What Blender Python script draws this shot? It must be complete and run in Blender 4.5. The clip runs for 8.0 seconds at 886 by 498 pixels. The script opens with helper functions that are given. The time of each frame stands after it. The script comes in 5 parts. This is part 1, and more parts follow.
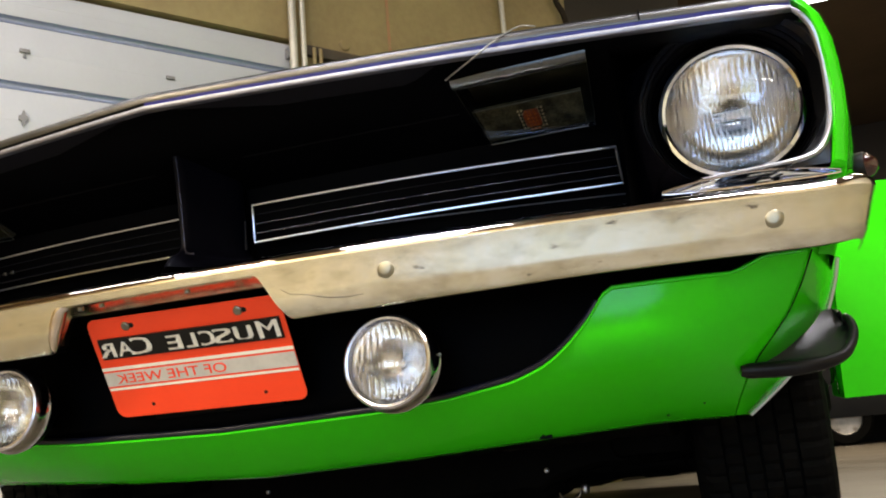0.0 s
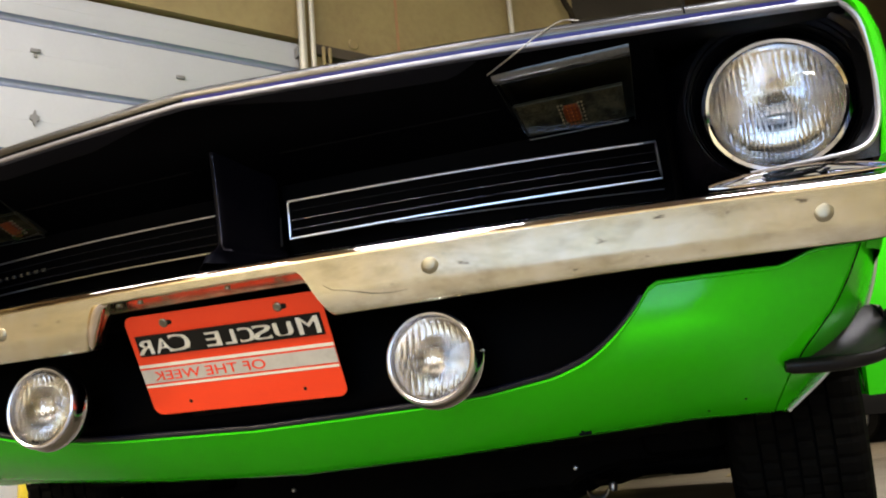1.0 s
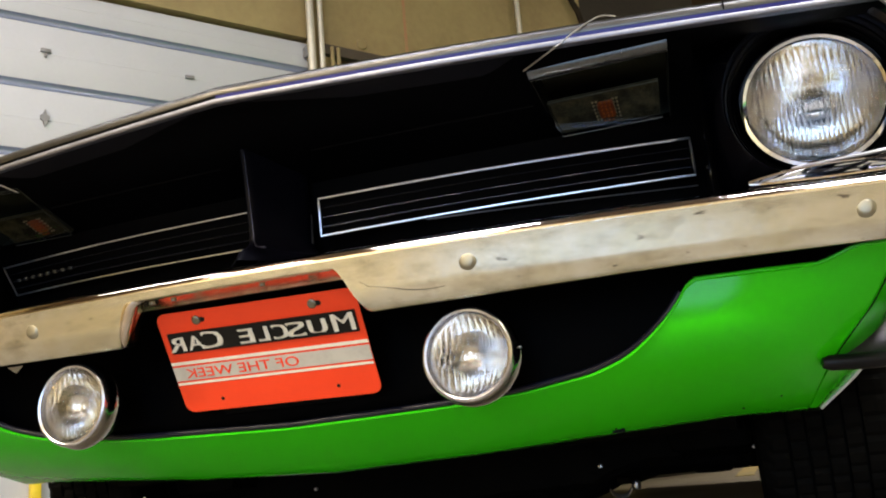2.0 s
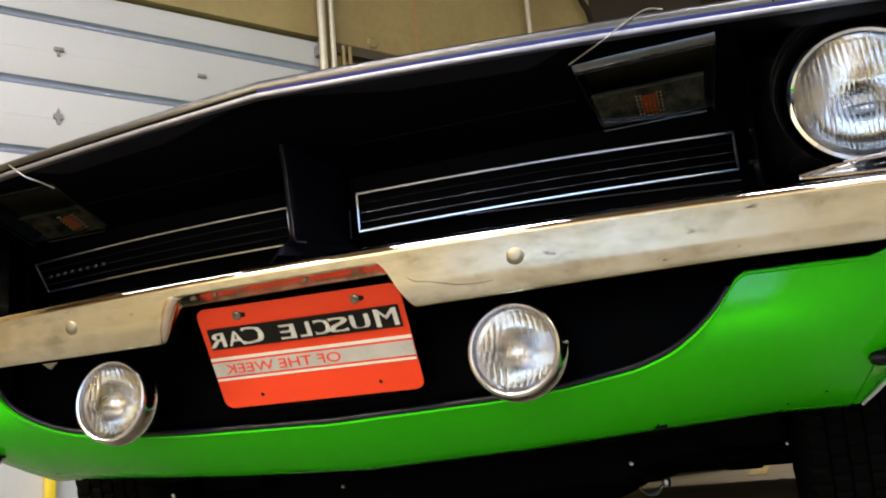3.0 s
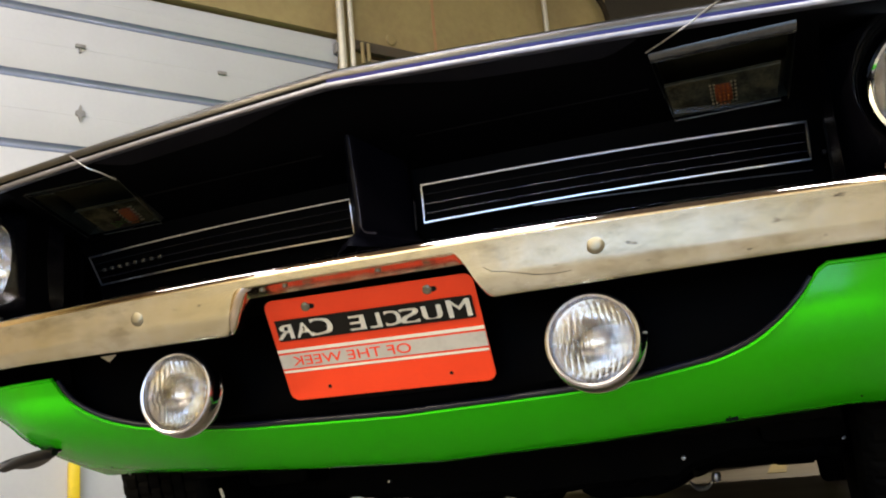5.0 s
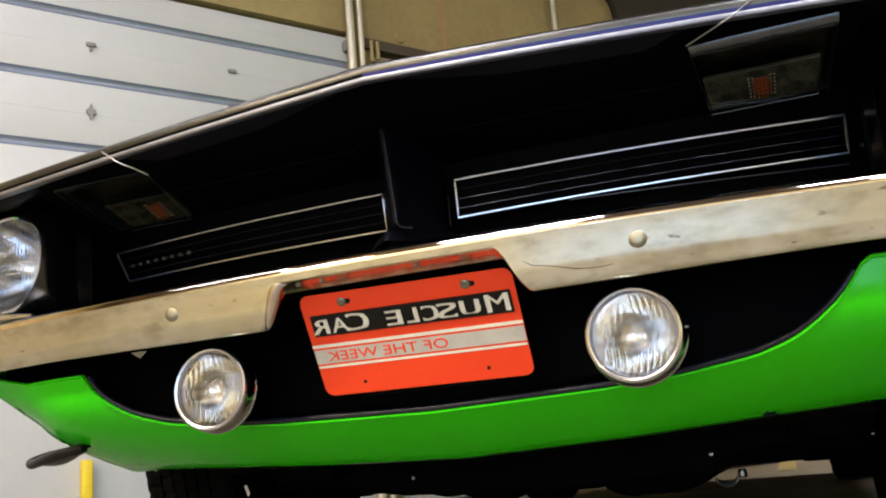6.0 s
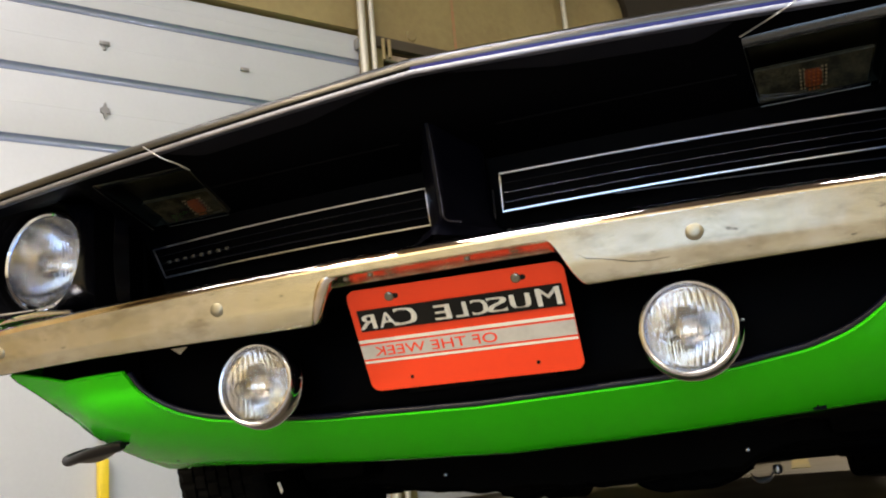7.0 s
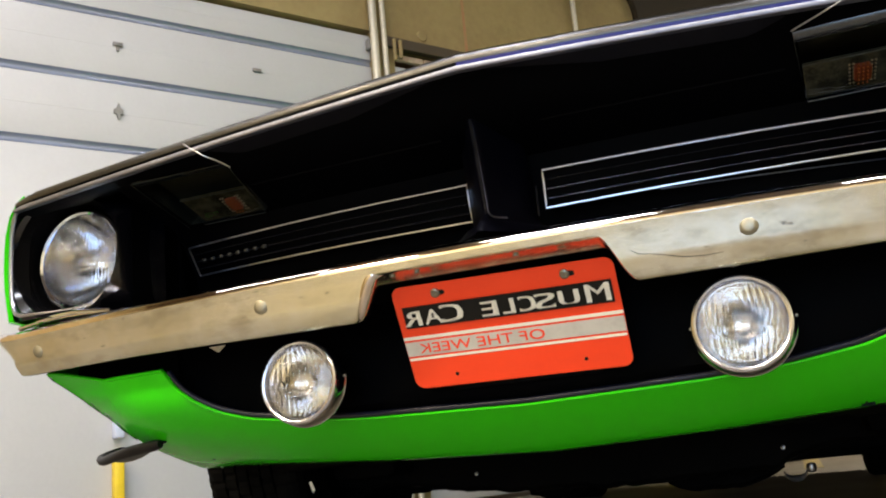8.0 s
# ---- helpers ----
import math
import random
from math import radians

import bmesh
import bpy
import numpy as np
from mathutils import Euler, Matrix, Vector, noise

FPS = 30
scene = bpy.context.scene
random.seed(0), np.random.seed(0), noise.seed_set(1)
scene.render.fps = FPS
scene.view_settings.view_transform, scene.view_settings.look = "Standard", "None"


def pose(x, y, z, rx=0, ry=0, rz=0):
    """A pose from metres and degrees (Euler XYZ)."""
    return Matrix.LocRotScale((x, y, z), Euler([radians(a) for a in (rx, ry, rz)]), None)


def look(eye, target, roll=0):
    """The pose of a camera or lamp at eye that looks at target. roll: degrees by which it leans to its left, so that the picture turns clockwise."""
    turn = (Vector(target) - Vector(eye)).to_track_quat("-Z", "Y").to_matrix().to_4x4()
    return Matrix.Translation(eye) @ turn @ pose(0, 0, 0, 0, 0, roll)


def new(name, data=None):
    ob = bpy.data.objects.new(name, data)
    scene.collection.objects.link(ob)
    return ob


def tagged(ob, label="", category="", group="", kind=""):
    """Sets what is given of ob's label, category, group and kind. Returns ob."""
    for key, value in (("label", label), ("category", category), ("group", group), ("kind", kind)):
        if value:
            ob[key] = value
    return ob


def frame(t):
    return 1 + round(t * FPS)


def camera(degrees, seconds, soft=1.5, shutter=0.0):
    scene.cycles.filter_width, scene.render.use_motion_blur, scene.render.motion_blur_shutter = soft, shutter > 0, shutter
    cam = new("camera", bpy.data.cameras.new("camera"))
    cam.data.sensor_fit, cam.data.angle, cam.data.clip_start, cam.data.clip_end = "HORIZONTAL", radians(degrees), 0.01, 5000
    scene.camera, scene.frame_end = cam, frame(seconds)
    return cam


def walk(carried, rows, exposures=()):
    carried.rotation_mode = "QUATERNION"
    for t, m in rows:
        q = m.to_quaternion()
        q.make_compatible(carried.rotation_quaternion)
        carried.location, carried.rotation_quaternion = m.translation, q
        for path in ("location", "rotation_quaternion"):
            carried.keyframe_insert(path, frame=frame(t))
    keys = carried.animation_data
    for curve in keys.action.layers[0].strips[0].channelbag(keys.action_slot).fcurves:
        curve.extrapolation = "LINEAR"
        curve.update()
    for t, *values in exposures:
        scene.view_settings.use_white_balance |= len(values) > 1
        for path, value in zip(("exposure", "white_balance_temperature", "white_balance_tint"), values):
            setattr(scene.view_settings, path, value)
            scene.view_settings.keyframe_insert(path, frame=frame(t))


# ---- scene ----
cam = camera(51.38, 8.0, soft=2.0)
PATH = [
    (0, (0.7343, -1.0425, 0.2513), (0.1120, 0.8062, 0.6932), -4.85),
    (0.5, (0.7082, -1.0487, 0.2511), (0.0850, 0.7997, 0.6929), -4.93),
    (1, (0.6838, -1.0546, 0.2511), (0.0590, 0.7932, 0.6932), -4.97),
    (1.5, (0.6632, -1.0600, 0.2509), (0.0374, 0.7872, 0.6938), -4.98),
    (3, (0.5889, -1.0766, 0.2499), (-0.0441, 0.7679, 0.6939), -4.97),
    (3.5, (0.5604, -1.0822, 0.2495), (-0.0750, 0.7615, 0.6933), -4.96),
    (4, (0.5396, -1.0873, 0.2489), (-0.0974, 0.7558, 0.6930), -4.92),
    (4.5, (0.5207, -1.0920, 0.2486), (-0.1187, 0.7504, 0.6924), -4.92),
    (6, (0.4555, -1.1081, 0.2476), (-0.1900, 0.7328, 0.6886), -5.00),
    (6.5, (0.4262, -1.1143, 0.2475), (-0.2213, 0.7261, 0.6880), -5.07),
    (7, (0.3947, -1.1213, 0.2475), (-0.2554, 0.7182, 0.6876), -5.15),
    (7.5, (0.3628, -1.1282, 0.2473), (-0.2894, 0.7100, 0.6894), -5.21),
    (8, (0.3369, -1.1355, 0.2474), (-0.3166, 0.7019, 0.6910), -5.27),
]
walk(cam, [(t, look(eye, target, roll)) for t, eye, target, roll in PATH])

# ---- light ----
world = bpy.data.worlds.new("world")
scene.world = world
world.use_nodes = True
world.node_tree.nodes["Background"].inputs[0].default_value = (0.5, 0.55, 0.6, 1)
world.node_tree.nodes["Background"].inputs[1].default_value = 0.05
scene.view_settings.exposure = 0.21


def area_lamp(place, size_x, size_y, watts, colour, target=None):
    data = bpy.data.lights.new("area_light", "AREA")
    data.shape, data.size, data.size_y, data.energy, data.color = "RECTANGLE", size_x, size_y, watts, colour
    ob = new("area_light", data)
    ob.matrix_world = look(place, target or (place[0], place[1] + 0.001, place[2] - 1))
    return ob


CEILING = 4.6
COOL, WARM = (0.96, 0.93, 0.97), (1.0, 0.84, 0.62)
DAYLIGHT_TUBE = (0.88, 0.91, 1.0)
# x, y, watts, colour of unseen ceiling fixtures, some added only to brighten surfaces
FIXTURES = [
    (-3.2, -1.2, 28, COOL), (-0.6, -1.5, 105, DAYLIGHT_TUBE), (2.0, -1.5, 145, DAYLIGHT_TUBE),
    (-3.2, -4.5, 350, WARM), (-0.9, -4.2, 190, WARM), (3.2, -4.0, 120, WARM),
    (3.2, 0.3, 80, COOL), (-2.6, 0.6, 22, COOL), (2.8, 5.0, 32, WARM), (1.6, 8.4, 260, WARM),
]
for fx, fy, watts, colour in FIXTURES:
    area_lamp((fx, fy, CEILING - 0.17), 1.3, 0.24, watts, colour)
# daylight in the open door behind the camera
OPEN_L, OPEN_R, OPEN_TOP = -0.9, 2.3, 2.9
area_lamp(((OPEN_L + OPEN_R) / 2, -6.05, OPEN_TOP / 2), OPEN_R - OPEN_L - 0.1, OPEN_TOP - 0.1, 135, (0.48, 0.69, 1.0), ((OPEN_L + OPEN_R) / 2, 0, OPEN_TOP / 2))


# ---- materials ----
def material(name, colour, rough=0.5, metal=0.0, coat=0.0, second=None, scale=6.0, fine=60.0, amount=0.35, bump=0.0,
             bump_scale=80.0, rough_swing=0.0, spec=0.5, transmission=0.0, ior=1.5, alpha=1.0):
    m = bpy.data.materials.new(name)
    m.use_nodes = True
    nt = m.node_tree
    b = nt.nodes["Principled BSDF"]
    b.inputs["Roughness"].default_value = rough
    b.inputs["Metallic"].default_value = metal
    b.inputs["Specular IOR Level"].default_value = spec
    b.inputs["Coat Weight"].default_value = coat
    b.inputs["Coat Roughness"].default_value = 0.04
    b.inputs["Transmission Weight"].default_value = transmission
    b.inputs["IOR"].default_value = ior
    b.inputs["Alpha"].default_value = alpha
    b.inputs["Base Color"].default_value = (*colour, 1)
    tc = nt.nodes.new("ShaderNodeTexCoord")
    large = nt.nodes.new("ShaderNodeTexNoise")
    large.inputs["Scale"].default_value, large.inputs["Detail"].default_value = scale, 4
    nt.links.new(tc.outputs["Object"], large.inputs["Vector"])
    small = nt.nodes.new("ShaderNodeTexNoise")
    small.inputs["Scale"].default_value, small.inputs["Detail"].default_value = fine, 5
    nt.links.new(tc.outputs["Object"], small.inputs["Vector"])
    if second:
        both = nt.nodes.new("ShaderNodeMath")
        both.operation = "MULTIPLY_ADD"
        both.inputs[1].default_value, both.inputs[2].default_value = 0.4, -0.2
        nt.links.new(small.outputs["Fac"], both.inputs[0])
        add = nt.nodes.new("ShaderNodeMath")
        nt.links.new(large.outputs["Fac"], add.inputs[0])
        nt.links.new(both.outputs[0], add.inputs[1])
        ramp = nt.nodes.new("ShaderNodeMapRange")
        ramp.inputs["From Min"].default_value, ramp.inputs["From Max"].default_value = 0.35, 0.68
        ramp.inputs["To Max"].default_value = amount * 2
        nt.links.new(add.outputs[0], ramp.inputs["Value"])
        mix = nt.nodes.new("ShaderNodeMix")
        mix.data_type = "RGBA"
        mix.inputs["A"].default_value, mix.inputs["B"].default_value = (*colour, 1), (*second, 1)
        nt.links.new(ramp.outputs[0], mix.inputs["Factor"])
        nt.links.new(mix.outputs["Result"], b.inputs["Base Color"])
    if rough_swing:
        rr = nt.nodes.new("ShaderNodeMapRange")
        rr.inputs["From Min"].default_value, rr.inputs["From Max"].default_value = 0.3, 0.7
        rr.inputs["To Min"].default_value, rr.inputs["To Max"].default_value = max(rough - rough_swing, 0.01), rough + rough_swing
        nt.links.new(large.outputs["Fac"], rr.inputs["Value"])
        nt.links.new(rr.outputs[0], b.inputs["Roughness"])
    if bump:
        tex = nt.nodes.new("ShaderNodeTexNoise")
        tex.inputs["Scale"].default_value, tex.inputs["Detail"].default_value = bump_scale, 4
        nt.links.new(tc.outputs["Object"], tex.inputs["Vector"])
        bp = nt.nodes.new("ShaderNodeBump")
        bp.inputs["Strength"].default_value, bp.inputs["Distance"].default_value = 1.0, bump
        nt.links.new(tex.outputs["Fac"], bp.inputs["Height"])
        nt.links.new(bp.outputs[0], b.inputs["Normal"])
    return m


def glowing(name, colour, strength):
    m = bpy.data.materials.new(name)
    m.use_nodes = True
    b = m.node_tree.nodes["Principled BSDF"]
    b.inputs["Emission Color"].default_value, b.inputs["Emission Strength"].default_value = (*colour, 1), strength
    return m


GREEN = material("green_paint", (0.035, 0.59, 0.004), 0.22, 0, 0.4, (0.03, 0.55, 0.004), 3, 90, 0.4, 0.00008, 500, spec=0.035)
GREEN.node_tree.nodes["Principled BSDF"].inputs["Coat Roughness"].default_value = 0.16
BLACK = material("black_paint", (0.0010, 0.0010, 0.0018), 0.22, 0, 0.0, (0.0018, 0.0018, 0.0027), 5, 200, 0.4, 0.00005, 300, spec=0.6)
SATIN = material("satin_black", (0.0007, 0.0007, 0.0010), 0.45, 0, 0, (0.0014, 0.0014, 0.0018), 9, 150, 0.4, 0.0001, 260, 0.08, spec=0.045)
DIVIDER = material("divider_black", (0.0010, 0.0010, 0.0026), 0.45, 0, 0, (0.0016, 0.0016, 0.0032), 8, 150, 0.4, 0.00005, 300, spec=0.05)
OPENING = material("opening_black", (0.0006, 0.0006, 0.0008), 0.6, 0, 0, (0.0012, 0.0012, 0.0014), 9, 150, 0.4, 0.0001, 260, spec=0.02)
SHEEN_GREY = material("sheen_grey", (0.0045, 0.0045, 0.0062), 0.5, 0, 0, (0.007, 0.007, 0.009), 9, 150, 0.4, 0.0001, 260, spec=0.10)
# bluish tint of both chromes puts reflected daylight into the colour
CHROME = material("chrome", (0.80, 0.83, 0.90), 0.05, 1, 0, (0.72, 0.74, 0.78), 12, 90, 0.3, 0.00002, 120, 0.02)
RING = material("lamp_ring_chrome", (0.74, 0.79, 0.95), 0.06, 1, 0, (0.66, 0.70, 0.84), 12, 90, 0.3, 0.00002, 120, 0.02)
OLD_CHROME = material("worn_chrome", (0.90, 0.88, 0.76), 0.18, 1, 0, (0.74, 0.69, 0.48), 7, 45, 0.42, 0.0022, 9, 0.08)
def stain(mat, colour, scale, stretch, lo, hi, amount):
    """Uneven stains over a material's colour, drawn out along x."""
    nt = mat.node_tree
    base = nt.nodes["Principled BSDF"].inputs["Base Color"]
    old = base.links[0].from_socket
    tc, mp, tex, ramp, mix = [nt.nodes.new(k) for k in ("ShaderNodeTexCoord", "ShaderNodeMapping", "ShaderNodeTexNoise", "ShaderNodeMapRange", "ShaderNodeMix")]
    mp.inputs["Scale"].default_value = (1.0 / stretch, 1.0 / stretch, 1.0)
    tex.inputs["Scale"].default_value, tex.inputs["Detail"].default_value, tex.inputs["Roughness"].default_value = scale, 6, 0.62
    ramp.inputs["From Min"].default_value, ramp.inputs["From Max"].default_value, ramp.inputs["To Max"].default_value = lo, hi, amount
    mix.data_type = "RGBA"
    mix.inputs["B"].default_value = (*colour, 1)
    nt.links.new(tc.outputs["Object"], mp.inputs["Vector"])
    nt.links.new(mp.outputs[0], tex.inputs["Vector"])
    nt.links.new(tex.outputs["Fac"], ramp.inputs["Value"])
    nt.links.new(ramp.outputs[0], mix.inputs["Factor"])
    nt.links.new(old, mix.inputs["A"])
    nt.links.new(mix.outputs["Result"], base)


stain(OLD_CHROME, (0.40, 0.36, 0.26), 42, 2.6, 0.50, 0.72, 0.62)
stain(OLD_CHROME, (0.10, 0.085, 0.075), 105, 3.2, 0.645, 0.73, 0.85)
BRIGHT = material("bright_trim", (0.72, 0.75, 0.88), 0.30, 1, 0, (0.74, 0.74, 0.77), 20, 150, 0.3)
# tan second colour: reflected walls and floor put into the silvering
REFLECTOR = material("lamp_reflector", (0.70, 0.75, 0.90), 0.10, 1, 0, (0.62, 0.57, 0.46), 28, 70, 0.5)
FOG_REFLECTOR = material("fog_lamp_reflector", (0.72, 0.73, 0.80), 0.12, 1, 0, (0.68, 0.60, 0.42), 28, 70, 0.5)
GLASS = material("lamp_glass", (0.97, 0.97, 0.95), 0.02, 0, 0, None, transmission=1.0, ior=1.36, spec=0.2)
def thin_pane(name, tint, rough):
    """A thin tinted pane: clear straight through, with a gloss on its face."""
    m = bpy.data.materials.new(name)
    m.use_nodes = True
    nt = m.node_tree
    clear, gloss, fresnel, mix = [nt.nodes.new(k) for k in ("ShaderNodeBsdfTransparent", "ShaderNodeBsdfGlossy", "ShaderNodeFresnel", "ShaderNodeMixShader")]
    clear.inputs["Color"].default_value = (*tint, 1)
    gloss.inputs["Roughness"].default_value = rough
    fresnel.inputs["IOR"].default_value = 1.35
    nt.links.new(fresnel.outputs[0], mix.inputs[0])
    nt.links.new(clear.outputs[0], mix.inputs[1])
    nt.links.new(gloss.outputs[0], mix.inputs[2])
    nt.links.new(mix.outputs[0], nt.nodes["Material Output"].inputs["Surface"])
    return m


SMOKE = thin_pane("smoked_lens", (0.74, 0.75, 0.66), 0.06)
AMBER = material("amber_bulb", (0.27, 0.050, 0.016), 0.3, 0, 0.1, (0.21, 0.043, 0.014), 60, 200, 0.4)
LAMP_BACK = material("lamp_housing", (0.030, 0.031, 0.025), 0.4, 0, 0, (0.018, 0.018, 0.015), 30, 150, 0.4, spec=0.15)
# grey metal stands in for reflections in the hood's black paint
EDGE = material("hood_edge_sheen", (0.092, 0.090, 0.088), 0.32, 1, 0, (0.066, 0.064, 0.062), 9, 120, 0.4, 0.0001, 150)
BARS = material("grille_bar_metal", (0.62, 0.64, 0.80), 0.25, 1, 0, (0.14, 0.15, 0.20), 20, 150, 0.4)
FITTING = material("door_fitting", (0.22, 0.215, 0.21), 0.5, 0.3, 0, (0.26, 0.25, 0.24), 40, 200, 0.4)
RIM_GREY = material("grey_rim_metal", (0.42, 0.42, 0.45), 0.34, 1, 0, (0.34, 0.34, 0.37), 20, 150, 0.4)
HOOD_TRIM = material("hood_trim_metal", (0.21, 0.21, 0.24), 0.45, 1, 0, (0.28, 0.28, 0.31), 20, 150, 0.4)
HOOD = material("hood_gloss", (0.010, 0.010, 0.012), 0.10, 0, 1.0, (0.014, 0.014, 0.016), 5, 200, 0.4, 0.00004, 300)
PLATE_RED = material("orange_red_plate", (0.92, 0.070, 0.020), 0.38, 0, 0.0, (0.88, 0.062, 0.018), 14, 200, 0.4, 0.00006, 300, spec=0.2)
PLATE_BLACK = material("plate_black", (0.008, 0.0075, 0.006), 0.4, 0, 0, (0.013, 0.012, 0.010), 30, 300, 0.4, spec=0.15)
PLATE_WHITE = material("plate_white", (0.86, 0.82, 0.70), 0.4, 0, 0, (0.80, 0.75, 0.64), 40, 300, 0.4, spec=0.2)
PLATE_SILVER = material("plate_silver", (0.62, 0.60, 0.55), 0.35, 0.25, 0, (0.52, 0.50, 0.46), 30, 200, 0.4)
ZINC = material("zinc_screw", (0.26, 0.25, 0.20), 0.35, 1, 0, (0.20, 0.19, 0.15), 200, 600, 0.4)
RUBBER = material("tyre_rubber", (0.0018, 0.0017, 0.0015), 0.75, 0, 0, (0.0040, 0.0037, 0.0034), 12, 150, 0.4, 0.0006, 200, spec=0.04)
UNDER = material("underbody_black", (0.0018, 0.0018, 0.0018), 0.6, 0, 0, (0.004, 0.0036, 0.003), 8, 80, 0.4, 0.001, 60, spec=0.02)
STEEL = material("bare_steel", (0.45, 0.45, 0.47), 0.3, 1, 0, (0.25, 0.24, 0.23), 30, 200, 0.4, 0.0003, 100)
WIRE = material("braided_wire", (0.55, 0.55, 0.55), 0.35, 1, 0, (0.4, 0.4, 0.4), 300, 900, 0.4)
FLOOR = material("sealed_concrete", (0.165, 0.141, 0.108), 0.42, 0, 0, (0.125, 0.108, 0.085), 1.3, 18, 0.4, 0.0012, 25, 0.1)
DOOR_WHITE = material("white_door_steel", (0.555, 0.56, 0.585), 0.5, 0, 0, (0.505, 0.51, 0.535), 2, 60, 0.35, 0.0004, 200)
SEAM = material("door_seam", (0.25, 0.28, 0.37), 0.24, 0.35, 0, (0.30, 0.35, 0.48), 3, 40, 0.4)
TAN = material("tan_painted_wall", (0.335, 0.258, 0.110), 0.6, 0, 0, (0.255, 0.185, 0.078), 1.6, 22, 0.5, 0.001, 60)
CREAM = material("cream_wall", (0.74, 0.68, 0.46), 0.65, 0, 0, (0.66, 0.60, 0.39), 1.2, 20, 0.4, 0.001, 60)
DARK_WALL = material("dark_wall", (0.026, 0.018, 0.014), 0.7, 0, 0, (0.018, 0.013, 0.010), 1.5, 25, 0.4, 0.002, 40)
END_WALL = material("dim_end_wall", (0.024, 0.018, 0.011), 0.7, 0, 0, (0.015, 0.011, 0.007), 1.5, 25, 0.4, 0.002, 40)
BOLT = material("dull_bolt_chrome", (0.30, 0.28, 0.215), 0.45, 1, 0, (0.27, 0.245, 0.18), 90, 300, 0.4)
ROLL = material("polished_chrome", (0.78, 0.74, 0.76), 0.045, 1, 0, (0.60, 0.50, 0.38), 9, 60, 0.45, 0.0006, 14, 0.02)
BEZEL = material("satin_chrome_bezel", (0.66, 0.66, 0.74), 0.22, 1, 0, (0.52, 0.50, 0.52), 25, 120, 0.4, 0.0002, 60, 0.05)
BARREL = material("dark_barrel_chrome", (0.56, 0.56, 0.62), 0.06, 1, 0, (0.46, 0.45, 0.49), 25, 120, 0.4)
GLINT_BLUE = material("blue_glint_strip", (0.014, 0.014, 0.15), 0.35, 0, 0, (0.010, 0.010, 0.11), 12, 120, 0.4, spec=0.3)
UNLIT_BARS = material("unlit_bar", (0.006, 0.006, 0.008), 0.4, 0, 0, (0.010, 0.010, 0.012), 20, 150, 0.4, spec=0.1)
CEIL = material("dark_ceiling", (0.13, 0.085, 0.048), 0.8, 0, 0, (0.09, 0.06, 0.035), 1, 15, 0.4, 0.003, 20)
PIPE = material("galvanised_pipe", (0.62, 0.58, 0.48), 0.45, 0.4, 0, (0.5, 0.46, 0.38), 5, 60, 0.4)
YELLOW = material("yellow_paint", (0.75, 0.55, 0.02), 0.45, 0, 0, (0.62, 0.44, 0.02), 14, 90, 0.4)
BROWN = material("dark_wood_header", (0.06, 0.042, 0.025), 0.6, 0, 0, (0.06, 0.045, 0.03), 6, 60, 0.4)
BRICK = material("brick_strip", (0.42, 0.33, 0.24), 0.8, 0, 0, (0.28, 0.2, 0.14), 18, 80, 0.5, 0.002, 80)
WINDOW = material("dark_car_glass", (0.01, 0.012, 0.014), 0.05, 0, 0.5, None)
DARK_PAINT = material("dark_car_paint", (0.005, 0.005, 0.006), 0.5, 0, 0.0, (0.008, 0.008, 0.008), 5, 90, 0.3, spec=0.08)
TUBE = glowing("lit_tube", (0.9, 0.95, 1.0), 6.0)


# ---- mesh helpers ----
def part(name, bm, mat, parent=None, label="", smooth=True):
    bmesh.ops.recalc_face_normals(bm, faces=bm.faces)
    me = bpy.data.meshes.new(name)
    bm.to_mesh(me)
    bm.free()
    if smooth:
        for p in me.polygons:
            p.use_smooth = True
        me.set_sharp_from_angle(angle=radians(38))
    me.materials.append(mat)
    ob = new(name, me)
    if parent:
        ob.parent = parent
    return tagged(ob, label)


def empty(name, place=(0, 0, 0), label="", category="", group="", kind=""):
    ob = new(name)
    ob.location = place
    return tagged(ob, label, category, group, kind)


def add_grid(bm, rows, closed=False, cyclic=False):
    vs = [[bm.verts.new(p) for p in r] for r in rows]
    n, m = len(vs), len(vs[0])
    for i in range(n if cyclic else n - 1):
        for j in range(m if closed else m - 1):
            quad = [vs[i][j], vs[(i + 1) % n][j], vs[(i + 1) % n][(j + 1) % m], vs[i][(j + 1) % m]]
            if len(set(quad)) == 4:
                bm.faces.new(quad)
    return vs


def grid(rows, closed=False, cyclic=False):
    bm = bmesh.new()
    add_grid(bm, rows, closed, cyclic)
    return bm


def shell(rows, thick):
    """A sheet of rows of points, thickened along its normals."""
    bm = grid(rows)
    bmesh.ops.recalc_face_normals(bm, faces=bm.faces)
    bmesh.ops.solidify(bm, geom=bm.faces[:], thickness=thick)
    return bm


def add_box(bm, lo, hi, bevel=0.0, m=None):
    made = bmesh.ops.create_cube(bm, size=1.0)["verts"]
    for v in made:
        v.co = Vector(((lo[k] + hi[k]) / 2 + v.co[k] * (hi[k] - lo[k]) for k in range(3)))
    if bevel:
        edges = list({e for v in made for e in v.link_edges})
        out = bmesh.ops.bevel(bm, geom=edges, offset=bevel, segments=2, affect="EDGES", profile=0.5)
        made = list({v for f in out["faces"] for v in f.verts} | {v for v in made if v.is_valid})
    if m:
        for v in made:
            v.co = m @ v.co
    return bm


def box(lo, hi, bevel=0.0, m=None):
    return add_box(bmesh.new(), lo, hi, bevel, m)


